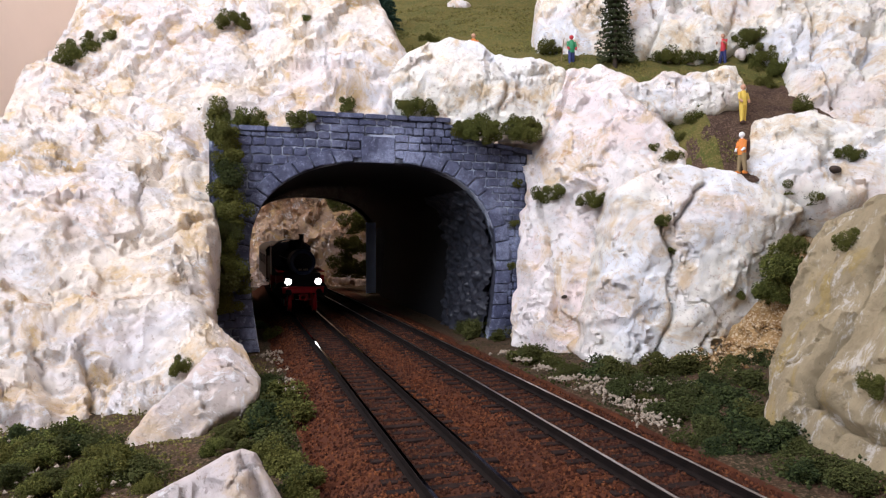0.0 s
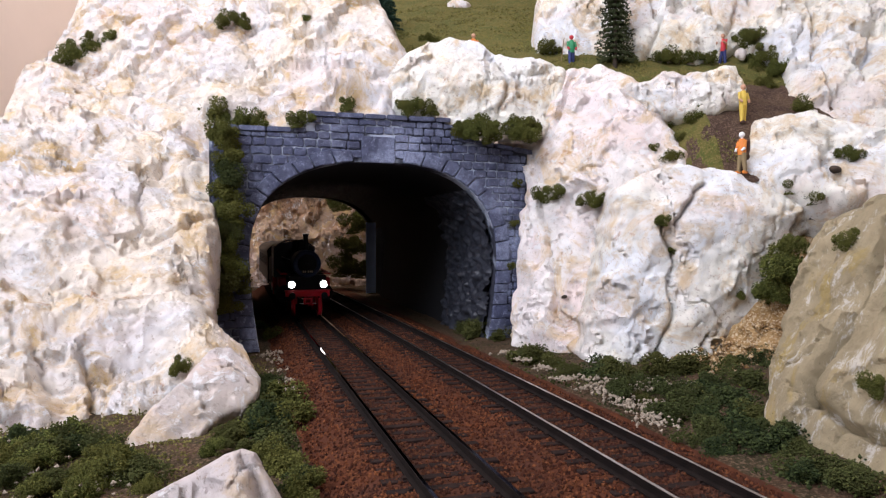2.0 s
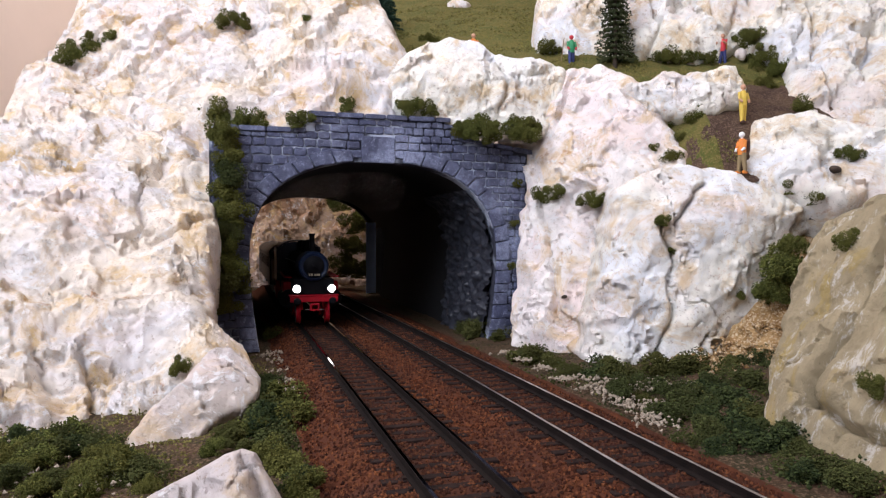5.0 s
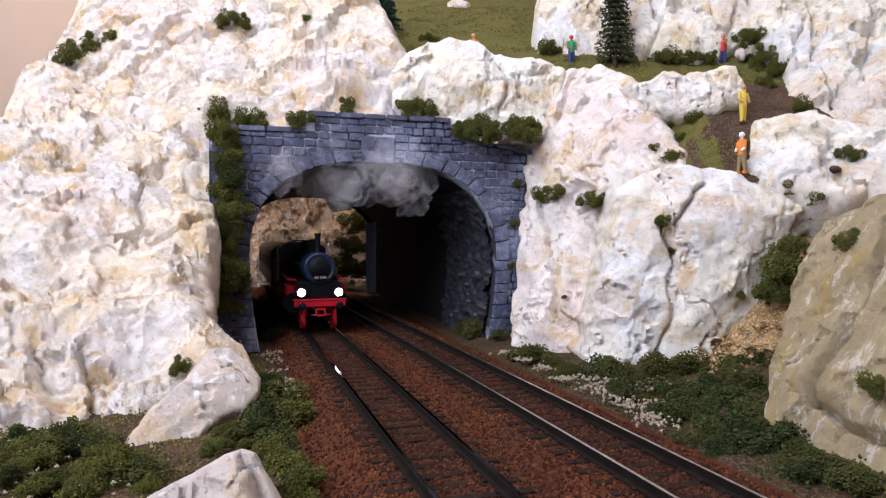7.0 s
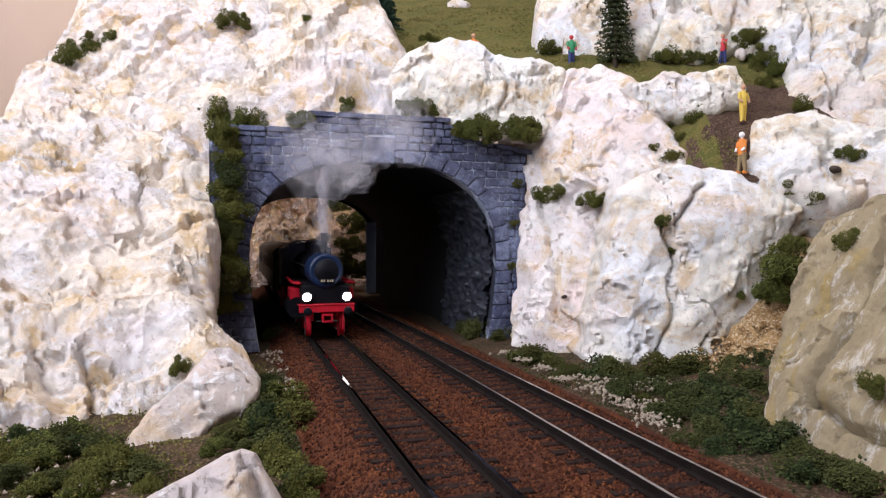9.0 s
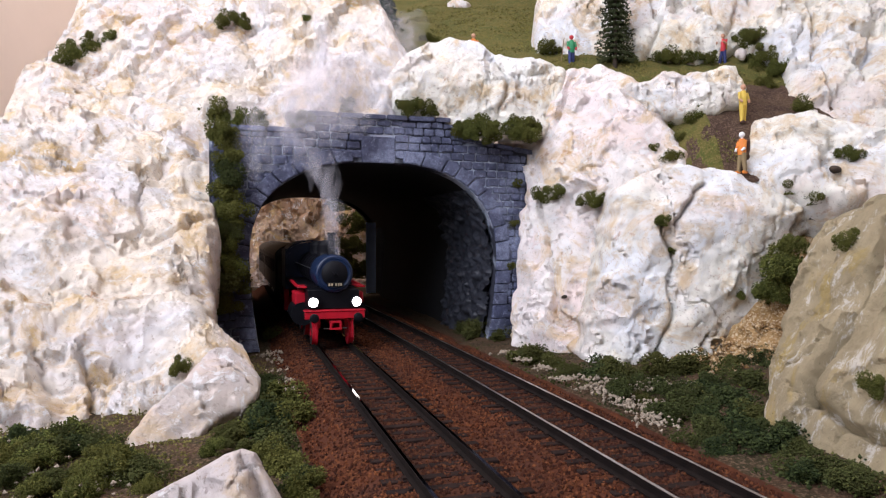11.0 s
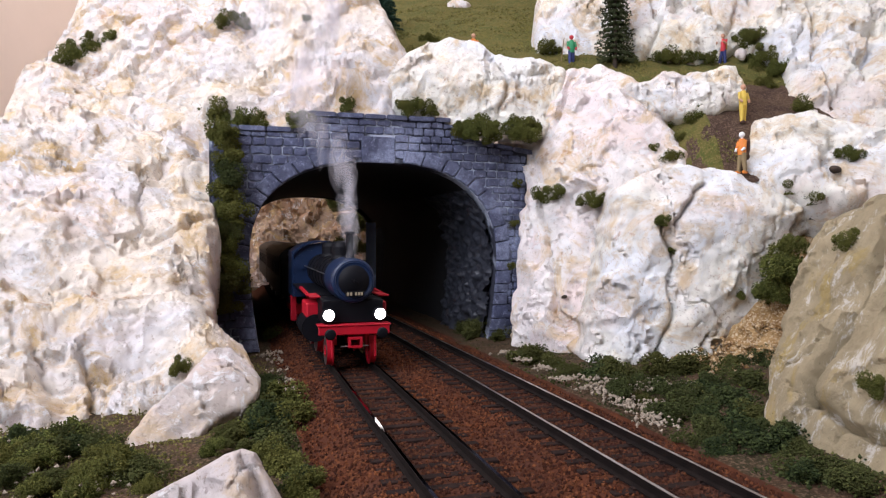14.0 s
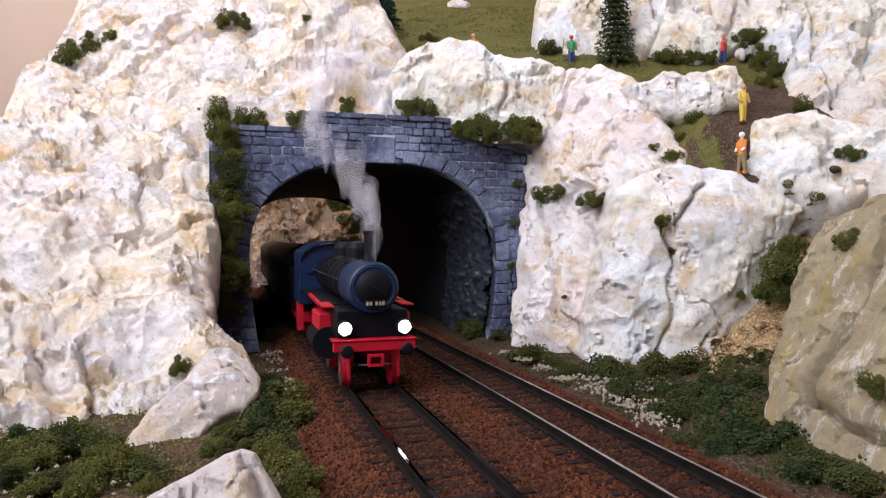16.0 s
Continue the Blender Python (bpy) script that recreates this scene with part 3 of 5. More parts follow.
        bm, mid = block([(x, a - 2.4), (x + w, b - 2.4), (x + w, b + 0.4), (x, a + 0.4)], 1, rng, 2.0)
        part("coping_stone", bm, STONE, root, "", Matrix.Translation(mid * MM))
        x += w
    return root


def tunnel_lining():
    """Roof and walls of the bore: smooth, near black so the colour carries the shade, with rough rock along one wall
    near the mouth.
    """
    root = thing("tunnel_lining", TRACK, "tunnel lining coloured near black for shade, with rough rock wall", "tunnel", "", "structure")

    def bore(name, k0, k1, y0, y1, g0, g1, mat, rough, steps, n=40):
        verts, faces = [], []
        ks = np.linspace(k0, k1, n)
        ys = np.linspace(y0, y1, steps)
        for g in (g0, g1):
            for y in ys:
                for k in ks:
                    x, z = opening(k, g)
                    verts.append((x, y, z))
        v = np.array(verts)
        half = len(v) // 2
        if rough:
            d = fbm(v[:half] * (0.6, 0.55, 1.2) + v[:half][:, [2, 2, 1]] * (0, 0.35, -0.45), 8, 3, 0.42, 33, True) * rough
            v[:half, 0] -= np.abs(d) * 1.0
        for q in range(2):
            for i in range(steps - 1):
                for j in range(n - 1):
                    a = q * half + i * n + j
                    faces.append((a, a + 1, a + n + 1, a + n))
        part_ob = mesh_object(name, v, faces, mat, True)
        part_ob.parent = root
        return part_ob

    bore("bore", 0.0, 1.0, 9.0, 309.0, 0.6, 5.0, LINING_SHADE, 0, 8)
    # right side left open here so light reaches the blue strip
    bore("bore", 0.0, 0.72, 309.0, 340.0, 0.6, 5.0, LINING_SHADE, 0, 3)
    bore("rock_wall", 0.64, 1.0, 3.0, 85.0, -0.8, 5.5, LINING_ROCK, 5.0, 90, 90)


tunnel_portal(TRACK, "slate blue cut stone double track tunnel portal")
tunnel_lining()
# far portal takes the same near black, as if in deep shade
far = tunnel_portal(TRACK @ at(-4, 340, 0), "portal at the far tunnel end, shade put into its colour", False)
# blue strip added in place of light showing through a wall gap
bm = box(blank(), -5, 5, -0.6, 0.6, 0, 72, 0.2)
tagged(part("blue_strip", bm, SLIT_BLUE, None, "", TRACK @ at(57, 316, -6)), "pale blue strip standing in for a lit slit by the far portal", "panel")

# ---------------------------------------------------------------- rocks
rock("rock_face", (-142, 305, 57), 26, 54, [(-61, -134), (-94, 44), (-58, 109), (-55, 155), (-43, 190), (-1, 199), (37, 155), (49, 118), (47, 57), (40, -1), (33, -35), (32, -57), (40, -75), (44, -94), (33, -112), (10, -127), (-2, -132), (-17, -129), (-36, -128)], 12, 60, 1.3, 4.6, 11, fine=0.7, broken=0.8, dents=[(26, 33, 14, 11), (20, 8, 10, 7), (-4, -86, 11, 13), (-28, 50, 8, 5), (-20, -99, 7, 6), (-35, -10, 14, -5), (16, -31, 14, -5)], cracks=[[(7, 48), (4, -14)], [(37, 95), (17, 49), (7, 32)], [(36, 8), (22, -10), (10, -12)], [(-15, -79), (-12, -100), (-11, -119)], [(-31, -77), (-24, -96)]])
rock("rock_face", (-130, 403, 152), -7, 35, [(-119, -21), (-124, 22), (-125, 56), (-128, 99), (-24, 100), (71, 92), (97, 33), (105, 15), (102, -16), (103, -33), (76, -33), (59, -38), (28, -52), (12, -58), (-5, -91), (-53, -91)], 10, 18, 1.3, 4.2, 12, fine=0.8, dents=[(27, -3, 18, 4), (88, -29, 8, 6), (-43, 31, 14, -4)], cracks=[[(-105, 3), (-56, 14), (2, 29)], [(-1, -16), (49, -27)]])
rock("rock_face", (21, 387, 139), 6, 19, [(-51, -17), (-51, 4), (-41, 21), (-15, 33), (2, 30), (11, 21), (38, 20), (51, 13), (49, -4), (36, -29), (14, -26), (-8, -23), (-30, -20)], 8, 16, 1.2, 4, 13, ROCK_WHITE, "white plaster rock with faint ochre stains", fine=0.6, broken=0.9, flaky=0.7, dents=[(-6, 5, 13, -4)], cracks=[[(11, 19), (16, -1), (9, -19)]])
rock("rock_face", (78, 366, 72), -35, 18, [(-54, 35), (-44, 60), (-26, 85), (-8, 85), (13, 75), (24, 61), (35, 43), (47, 26), (51, 11), (42, -1), (23, -10), (17, -25), (12, -46), (11, -70), (14, -101), (-12, -96), (-38, -86), (-40, -42), (-41, -15), (-40, 9)], 9, 50, 1.3, 3.2, 14, ROCK_PINK, "pink white plaster rock pillar beside the portal", tall=0.3, fine=0.35, broken=0.4, flaky=0.55, dents=[(-2, 17, 19, -4), (-8, -35, 12, -3)], cracks=[[(10, -22), (11, -46), (10, -73), (12, -87)], [(-27, -2), (-17, -32), (-9, -66)], [(-21, 79), (-24, 46)], [(16, -3), (-2, -9)]])
rock("rock_face", (127, 319, 41), -5, 8, [(-62, -64), (-57, -28), (-49, 7), (-43, 35), (-15, 46), (1, 46), (19, 40), (51, 25), (46, 15), (36, 7), (29, -6), (23, -22), (11, -35), (5, -63)], 9, 50, 1.3, 3.2, 15, ROCK_WHITE, "white plaster rock bulge above the line", tall=0.3, fine=0.35, broken=0.4, flaky=0.55, dents=[(-40, -17, 12, -5), (8, 21, 19, -5), (-14, -27, 8, -4)], cracks=[[(-25, 15), (-19, -3), (-22, -27), (-30, -46)], [(-4, 35), (-18, 15)]])
rock("rock_face", (117, 205, 22), -66, 36, [(-9, -34), (-16, -15), (-18, -3), (-21, 16), (-23, 31), (-21, 43), (-4, 54), (18, 63), (57, -49), (31, -49), (23, -41), (8, -41), (2, -36)], 3, 35, 1.0, 2.2, 16, ROCK_TAN, "tan weathered plaster rock cliff beside the line", tall=0.3, fine=0.3, broken=0.4, flaky=0.5, dents=[(11, -19, 10, -3)], cracks=[[(4, 40), (6, 10), (3, -22)], [(4, -22), (16, -30), (30, -28)]])
rock("ledge_rock", (132, 362, 129), -4, 12, [(-35, 7), (-12, 11), (26, 16), (32, 3), (26, -8), (7, -12), (-13, -11), (-28, -4)], 6, 25, 1.2, 4, 17, ROCK_WHITE, "white plaster rock with faint ochre stains", fine=0.6, broken=0.9, flaky=0.7)
rock("rock_face", (185, 316, 87), -21, 37, [(-41, 2), (-34, 35), (-9, 40), (6, 31), (20, 18), (44, 10), (36, -36), (14, -23), (-8, -21), (-24, -14)], 6, 30, 1.2, 4, 18, ROCK_WHITE, "white plaster rock with faint ochre stains", fine=0.6, broken=0.9, flaky=0.7, dents=[(-15, 9, 8, -3)], cracks=[[(-3, 16), (-9, -2), (-3, -16)]])
rock("rock_face", (224, 397, 156), -17, 38, [(-32, 96), (-39, 46), (-33, 21), (-20, 3), (-24, -36), (-13, -57), (2, -74), (46, -102), (98, 69)], 9, 50, 1.4, 6, 19, ROCK_WHITE, "white plaster rock with faint ochre stains", fine=0.6, broken=0.9, flaky=0.7, dents=[(9, -10, 16, -4)], cracks=[[(-5, 46), (-8, -3), (-1, -43)], [(28, 35), (13, -21)]])
rock("rock_face", (137, 450, 195), -4, 32, [(-75, -25), (-75, -1), (-69, 46), (10, 55), (80, 39), (71, 5), (55, -16), (39, -34), (6, -35), (-36, -34)], 8, 40, 1.4, 5, 20, ROCK_WHITE, "white plaster rock with faint ochre stains", fine=0.6, broken=0.9, flaky=0.7, dents=[(9, -9, 19, -3)], cracks=[[(2, 19), (3, -14), (-4, -32)], [(56, 11), (42, -26)]])
rock("scree_slope", (150, 306, 17), -36, 46, [(-27, -47), (-18, -14), (-7, 11), (-4, 49), (11, 69), (34, -23), (12, -49)], 4, 25, 1.2, 2, 23, SCREE, "ochre scree slope between rocks", 8.0, 7.0, category="scree", kind="structure")
rock("rock_face", (53, 408, 70), -7, 4, [(-17, -93), (-19, -12), (-17, 39), (-24, 57), (20, 80), (30, 21), (27, -92)], 2, 12, 1.6, 3, 24)

rock("slab_rock", (-82, 190, -10), 38, 45, [(-8, -4), (-5, 8), (7, 19), (18, 28), (28, 36), (33, 35), (36, 28), (39, 21), (37, 16), (31, 11), (19, 6), (3, -4)], 2, 16, 0.7, 1.2, 52, ROCK_PLAIN, "smooth pale slab of rock leaning on the bank", fine=0.35, broken=0.5, edge=3.0, flaky=0.25, grow=0.9)
rock("boulder", (-46, 140, 0), 14, 32, [(-21, -4), (-10, 2), (0, 7), (4, 8), (7, 7), (10, 1), (13, -5), (12, -14), (-18, -12)], 3, 14, 0.7, 1.8, 53, ROCK_PLAIN, "pale rounded boulder beside the ballast", cell=9, fine=0.5, edge=4.0, flaky=0.4, grow=0.4, cracks=[[(5, 8), (6, -2), (9, -12)]])
boulder("stone", 188, 430, 166, 4.5, 3, 4, (0, 20, 10), 8, ROCK, "small white stone on the grassy ledge", 7)
boulder("stone", 14, 597, 253, 10, 6, 6, (0, 0, 10), 9, ROCK, "small white stone on the grassy hill", 7)


# ---------------------------------------------------------------- hillside behind the rocks
def hill_height(x, y):
    z = -np.clip(138 - x, 0, 60) * 0.9 * np.clip((405 - y) / 20, 0, 1) + np.interp(y, (318, 333, 355, 430, 520, 660), (64, 82, 109, 160, 212, 284))
    return z + fbm(flat3(x, y), 40, 4, 0.5, 71) * 3 + fbm(flat3(x, y), 3, 3, 0.5, 72) * 0.7


sheet("hillside", -75, 400, 405, 660, 2.5, hill_height, TURF, "olive grass covered hillside", "hillside")
sheet("ledge_turf", 97, 139, 335, 404, 1.2, lambda x, y: hill_height(x, y) + 0.5 + fbm(flat3(x, y), 8, 3, 0.5, 91) * 1.0, TURF, "olive turf patch beside the footpath", "grass")
sheet("mountain_path", 97, 400, 331, 405, 1.5, hill_height, SOIL, "brown gritty mountain footpath between rocks", "path")

# far cliff beyond the tunnel
rock("far_cliff", (-215, 830, 70), 8, 12, [(-170, -90), (-160, 60), (-90, 95), (10, 90), (90, 70), (150, 60), (160, -90)], 10, 60, 2.4, 14, 41, ROCK_BROWN, "brown cliff beyond the far tunnel end", 12.0)


# ---------------------------------------------------------------- plants
def clump_mesh(name, seed, mat, count=1700):
    """A foam bush of unit radius 10 mm: many small crumbs about a few uneven lobes."""
    rng = np.random.RandomState(seed)
    lobes = rng.randn(9, 3) * (3.6, 3.2, 2.2) + (0, 0, 3.4)
    rad = rng.uniform(2.4, 4.6, 9)
    own = rng.randint(0, 9, count)
    d = rng.randn(count, 3)
    d /= np.linalg.norm(d, axis=1)[:, None]
    c = lobes[own] + d * (rad[own] * rng.uniform(0.55, 1.08, count))[:, None]
    c[:, 2] = np.maximum(c[:, 2], -1.5)
    base = np.array([(1, 0, 0), (-1, 0, 0), (0, 1, 0), (0, -1, 0), (0, 0, 1), (0, 0, -1)], float)
    tri = np.array([(0, 2, 4), (2, 1, 4), (1, 3, 4), (3, 0, 4), (2, 0, 5), (1, 2, 5), (3, 1, 5), (0, 3, 5)])
    v = base[None] * rng.uniform(0.2, 0.46, (count, 1, 1)) + rng.randn(count, 6, 3) * 0.13
    co = (v + c[:, None]).reshape(-1, 3)
    fa = (tri[None] + (np.arange(count) * 6)[:, None, None]).reshape(-1, 3)
    me = bpy.data.meshes.new(name)
    me.from_pydata((co * MM).tolist(), [], fa.tolist())
    me.materials.append(mat)
    return me


OLIVE = [clump_mesh("bush", 100 + k, FOAM_GREEN, 2800) for k in range(4)]
DARKS = [clump_mesh("bush", 200 + k, FOAM_DARK, 2800) for k in range(4)]
bush_rng = random.Random(3)


def bush(x, y, z, size, dark=False, squash=1.0):
    size *= 1.16 if dark else 1.0
    ob = new("bush", bush_rng.choice(DARKS if dark else OLIVE))
    ob.matrix_basis = at(x, y, z, bush_rng.uniform(-15, 15), bush_rng.uniform(-15, 15), bush_rng.uniform(0, 360)) @ Matrix.Diagonal((size / 10, size / 10, size / 10 * squash, 1))
    return tagged(ob, "dark green foam bush on the ground" if dark else "olive green foam bush clinging to rock", "bush", "bushes")


for x, y, z, r in ((-227, 406, 153, 10.4), (-222, 417, 160, 10.7), (-215, 422, 167, 9.9), (-205, 421, 172, 5.9), (-135, 415, 180, 8.3), (-122, 418, 180, 7.3), (-82, 412, 181, 4.8), (-125, 375, 113, 12.3), (-114, 375, 110, 10.5), (-105, 375, 113, 7.9), (-112, 344, 101, 8.1), (-75, 357, 110, 7.9), (-54, 379, 122, 6.6), (-16, 381, 120, 8.9), (-6, 379, 120, 6.6), (-22, 379, 122, 6.2), (11, 383, 108, 9.0), (19, 382, 109, 9.8), (27, 381, 110, 8.0), (43, 381, 106, 10.7), (49, 382, 110, 9.0), (38, 382, 115, 4.5), (-112, 346, 84, 7.1), (-110, 345, 73, 8.8),):
    bush(x, y, z, r)
for x, y, z, r in ((-111, 346, 63, 8.2), (-112, 347, 53, 8.3), (-112, 345, 45, 8.2), (-113, 344, 34, 9.3), (-114, 344, 25, 9.3), (-115, 345, 18, 7.1), (56, 377, 71, 7.5), (62, 369, 73, 7.3), (79, 356, 68, 8.3), (116, 348, 89, 6.9), (109, 352, 96, 3.7), (102, 316, 57, 4.8), (108, 320, 43, 3.4), (138, 314, 23, 4.4), (158, 318, 25, 14.1), (168, 328, 38, 10.8), (153, 316, 22, 10.3), (136, 363, 114, 7.6), (201, 378, 120, 8.9), (189, 316, 87, 7.0), (165, 320, 72, 6.4), (172, 313, 67, 6.2), (131, 218, 47, 6.1), (113, 177, 10, 5.0),):
    bush(x, y, z, r)
for x, y, z, r in ((200, 456, 173, 13.8), (200, 430, 156, 12.1), (206, 420, 151, 9.8), (198, 442, 178, 9.3), (150, 434, 162, 10.2), (136, 438, 162, 8.2), (120, 427, 159, 7.0), (166, 436, 164, 6.1), (67, 444, 170, 8.8), (74, 444, 169, 5.7), (43, 395, 81, 4.2), (41, 393, 57, 4.1), (40, 394, 33, 3.7), (193, 406, 139, 7.6), (-9, 480, 187, 7.8), (133, 363, 111, 5.9), (123, 376, 110, 5.3), (125, 359, 101, 5.0), (118, 370, 115, 4.3), (-108, 183, -8, 5.4), (-82, 168, -9, 6.4), (-104, 167, -8, 5.4), (-115, 178, -10, 7.8), (-108, 191, -9, 7.8),):
    bush(x, y, z, r)
for x, y, z, r in ((-88, 179, -9, 6.8), (-84, 161, -9, 6.6), (-86, 157, -8, 5.0), (-58, 236, -12, 11.0), (-59, 205, -11, 7.8), (-50, 210, -12, 9.8), (-40, 173, -12, 8.1), (-63, 186, -9, 4.9), (-101, 397, -11, 8.1), (-93, 153, -8, 4.9),):
    bush(x, y, z, r)
for x, y, z, r in ((87, 251, -11, 8.8), (99, 250, -11, 8.7), (77, 188, -11, 6.0), (99, 220, -11, 8.3), (97, 194, -8, 6.2), (89, 165, -9, 5.3), (103, 264, -9, 6.9), (73, 247, -11, 5.0), (-120, 191, -9, 6.1), (-93, 182, -8, 6.4), (-90, 155, -7, 5.4), (39, 329, -10, 9.6), (44, 322, -11, 10.4), (51, 314, -12, 8.2), (55, 293, -10, 6.0), (66, 289, -13, 12.6), (70, 276, -10, 10.5), (66, 249, -8, 7.3), (94, 287, -10, 10.9), (105, 283, -8, 10.8), (82, 259, -11, 7.6), (73, 220, -9, 7.7), (87, 232, -12, 11.5), (99, 240, -13, 13.2),):
    bush(x, y, z, r, True, 0.85)
for x, y, z, r in ((117, 257, -9, 10.5), (135, 287, -6, 9.2), (78, 201, -11, 8.2), (87, 201, -12, 10.0), (91, 191, -12, 10.1), (126, 290, -5, 6.8), (96, 186, -10, 6.5), (94, 167, -11, 8.3), (96, 159, -8, 7.0), (21, 399, -9, 11.6), (14, 420, -9, 9.8), (32, 388, -9, 6.8), (102, 220, -11, 9.6), (87, 218, -12, 9.0), (-107, 179, -9, 7.8), (-101, 183, -9, 5.9), (-85, 176, -8, 5.1), (-74, 163, -9, 6.7), (-71, 274, -11, 8.0), (-57, 218, -12, 10.2), (-61, 195, -9, 6.2), (-48, 190, -12, 8.9), (-35, 161, -11, 6.6), (-120, 443, -12, 10.3),):
    bush(x, y, z, r, True, 0.85)
for x, y, z, r in ((-101, 158, -7, 4.6), (-55, 186, -10, 4.9),):
    bush(x, y, z, r, True, 0.85)
boulder("stone", 180, 312, 82, 3.2, 2.2, 1.9, (0, 0, 20), 1480, BARK, "small dark stone lodged on the rock", 7)
boulder("stone", 175, 321, 60, 2.4, 1.7, 1.4, (0, 0, 20), 1440, BARK, "small dark stone lodged on the rock", 7)
boulder("stone", 63, 352, 20, 1.8, 1.3, 1.1, (0, 0, 20), 998, BARK, "small dark stone lodged on the rock", 7)
bush(-94, 237, 4, 5)
for x, y, z, r in ((-104, 171, -9, 8.0), (-105, 187, -9, 7.4), (-81, 167, -9, 7.8), (-81, 155, -9, 6.5), (-69, 157, -9, 4.9), (-113, 176, -9, 6.4), (-64, 252, -9, 7.9), (-53, 208, -9, 8.7), (-42, 178, -9, 7.8), (-34, 155, -9, 6.8)):
    bush(x, y, z, r * 0.9, y > 180)
for x, y, z, r in ((193, 425, 172, 9), (204, 415, 150, 9), (198, 420, 161, 9), (140, 432, 163, 6), (158, 432, 163, 6.5), (170, 430, 162, 6)):
    bush(x, y, z, r)
for x, y, z, r in ((151, 300, 33, 12), (148, 300, 24, 9.5), (153, 302, 44, 8), (16, 371, 106, 8), (28, 373, 105, 8.5), (46, 374, 104, 9.5)):
    bush(x, y, z, r)
for k, z in enumerate((14, 24, 33, 42, 51, 60, 69, 79, 88, 97)):      # ivy between rock and portal
    bush(-110 + (k % 3) * 1.6, 342, z, 8.6 + (k * 7 % 4) * 0.8, k % 3 == 1)

for x, y, z, r in ((-112, 770, 10, 22), (-104, 765, 34, 20), (-98, 775, 60, 22), (-120, 780, 84, 18), (-90, 765, 8, 20)):
    bush(x, y, z, r)


def fir_tree(x, y, z, height, width, seed):
    """A model fir: a tapered trunk with whorls of drooping twigs set with needle tufts."""
    rng = np.random.RandomState(seed)
    root = thing("fir_tree", at(x, y, z), "dark green model fir tree on the hillside", "tree", "fir trees")
    part("trunk", tube(blank(), (0, 0, -3), (0, 0, height * 0.96), 1.5, 0.25, 10), BARK, root, "brown tapered trunk")
    c, size = [], []
    h = height * 0.06
    while h < height:
        reach = width * (1 - h / height) ** 0.8 * rng.uniform(0.85, 1.1) + 0.6
        for a in np.arange(0, 6.28, 0.62) + rng.uniform(0, 1):
            length = reach * rng.uniform(0.7, 1.1)
            for q in np.arange(0.15, 1.01, 0.11):
                for _ in range(4):
                    c.append((math.cos(a) * length * q + rng.randn() * 0.5, math.sin(a) * length * q + rng.randn() * 0.5, h - length * q * 0.28 + rng.randn() * 0.35))
                    size.append(rng.uniform(0.45, 0.95))
        h += height * 0.042
    c, size = np.array(c), np.array(size)
    base = np.array([(1, 0, 0), (-0.5, 0.8, 0), (-0.5, -0.8, 0), (0, 0, 1.1)], float)
    tri = np.array([(0, 2, 1), (0, 1, 3), (1, 2, 3), (2, 0, 3)])
    v = base[None] * size[:, None, None] + rng.randn(len(c), 4, 3) * 0.3 + c[:, None]
    ob = mesh_object("crown", v.reshape(-1, 3), (tri[None] + (np.arange(len(c)) * 4)[:, None, None]).reshape(-1, 3), NEEDLES)
    ob.parent = root
    tagged(ob, "dense dark needle crown")


fir_tree(107, 424, 158, 84, 14.5, 1)
fir_tree(-45, 505, 202, 50, 16, 2)


def figurine(x, y, z, turn, head, top, legs, shoes, label, pack=None, arm=0.0):
    """A tiny moulded figure, one plain shape."""
    bm = blank()
    slots = [head, top, legs, shoes, pack or top]

    def add(fn, slot):
        before = set(bm.faces)
        fn()
        for q in bm.faces:
            if q not in before:
                q.material_index = slot
    for sx in (-1, 1):
        add(lambda: tube(bm, (sx * 1.5, sx * 0.8, 0.8), (sx * 0.9, 0, 10), 0.85, 1.35, 10), 2)
        add(lambda: box(bm, sx * 1.5 - 0.8, sx * 1.5 + 0.8, sx * 0.8 - 1.6, sx * 0.8 + 1.0, 0, 1.4, 0.3), 3)
        add(lambda: tube(bm, (sx * 2.3, 0, 16), (sx * 2.9, -0.8 - arm, 12.4 + arm * 0.5), 0.85, 0.7, 8), 1)
        add(lambda: tube(bm, (sx * 2.9, -0.8 - arm, 12.4 + arm * 0.5), (sx * (2.2 - arm * 0.2), -2 - arm * 1.6, 11 + arm * 1.6), 0.7, 0.55, 8), 0)
    add(lambda: tube(bm, (0, 0, 9.2), (0, 0, 13.5), 1.9, 2.2, 12), 1)
    add(lambda: tube(bm, (0, 0, 13.5), (0, 0, 17), 2.3, 1.3, 12), 1)
    add(lambda: tube(bm, (0, 0, 16.6), (0, 0, 18), 0.6, 0.6, 8), 0)
    add(lambda: bmesh.ops.create_icosphere(bm, subdivisions=2, radius=1.45, matrix=Matrix.Translation((0, -0.1, 19))), 0)
    if pack:
        add(lambda: box(bm, -1.9, 1.9, 1.4, 3.8, 10.5, 16.5, 0.7), 4)
    me = bpy.data.meshes.new("figurine")
    for v in bm.verts:
        v.co *= MM
    bm.to_mesh(me)
    bm.free()
    for m in slots:
        me.materials.append(m)
    ob = new("figurine", me)
    ob.matrix_basis = at(x, y, z, 0, 0, turn)
    return tagged(ob, label, "figurine", "hiking figurines")


SKIN = plain_material("moulded_pink_plastic", (0.5, 0.28, 0.18), 0.6, 0, 0.1)
YELLOW = plain_material("yellow_paint", (0.60, 0.42, 0.06), 0.6, 0, 0.15)
ORANGE = plain_material("orange_paint", (0.62, 0.20, 0.03), 0.6, 0, 0.15)
KHAKI = plain_material("khaki_paint", (0.22, 0.16, 0.08), 0.7, 0, 0.15)
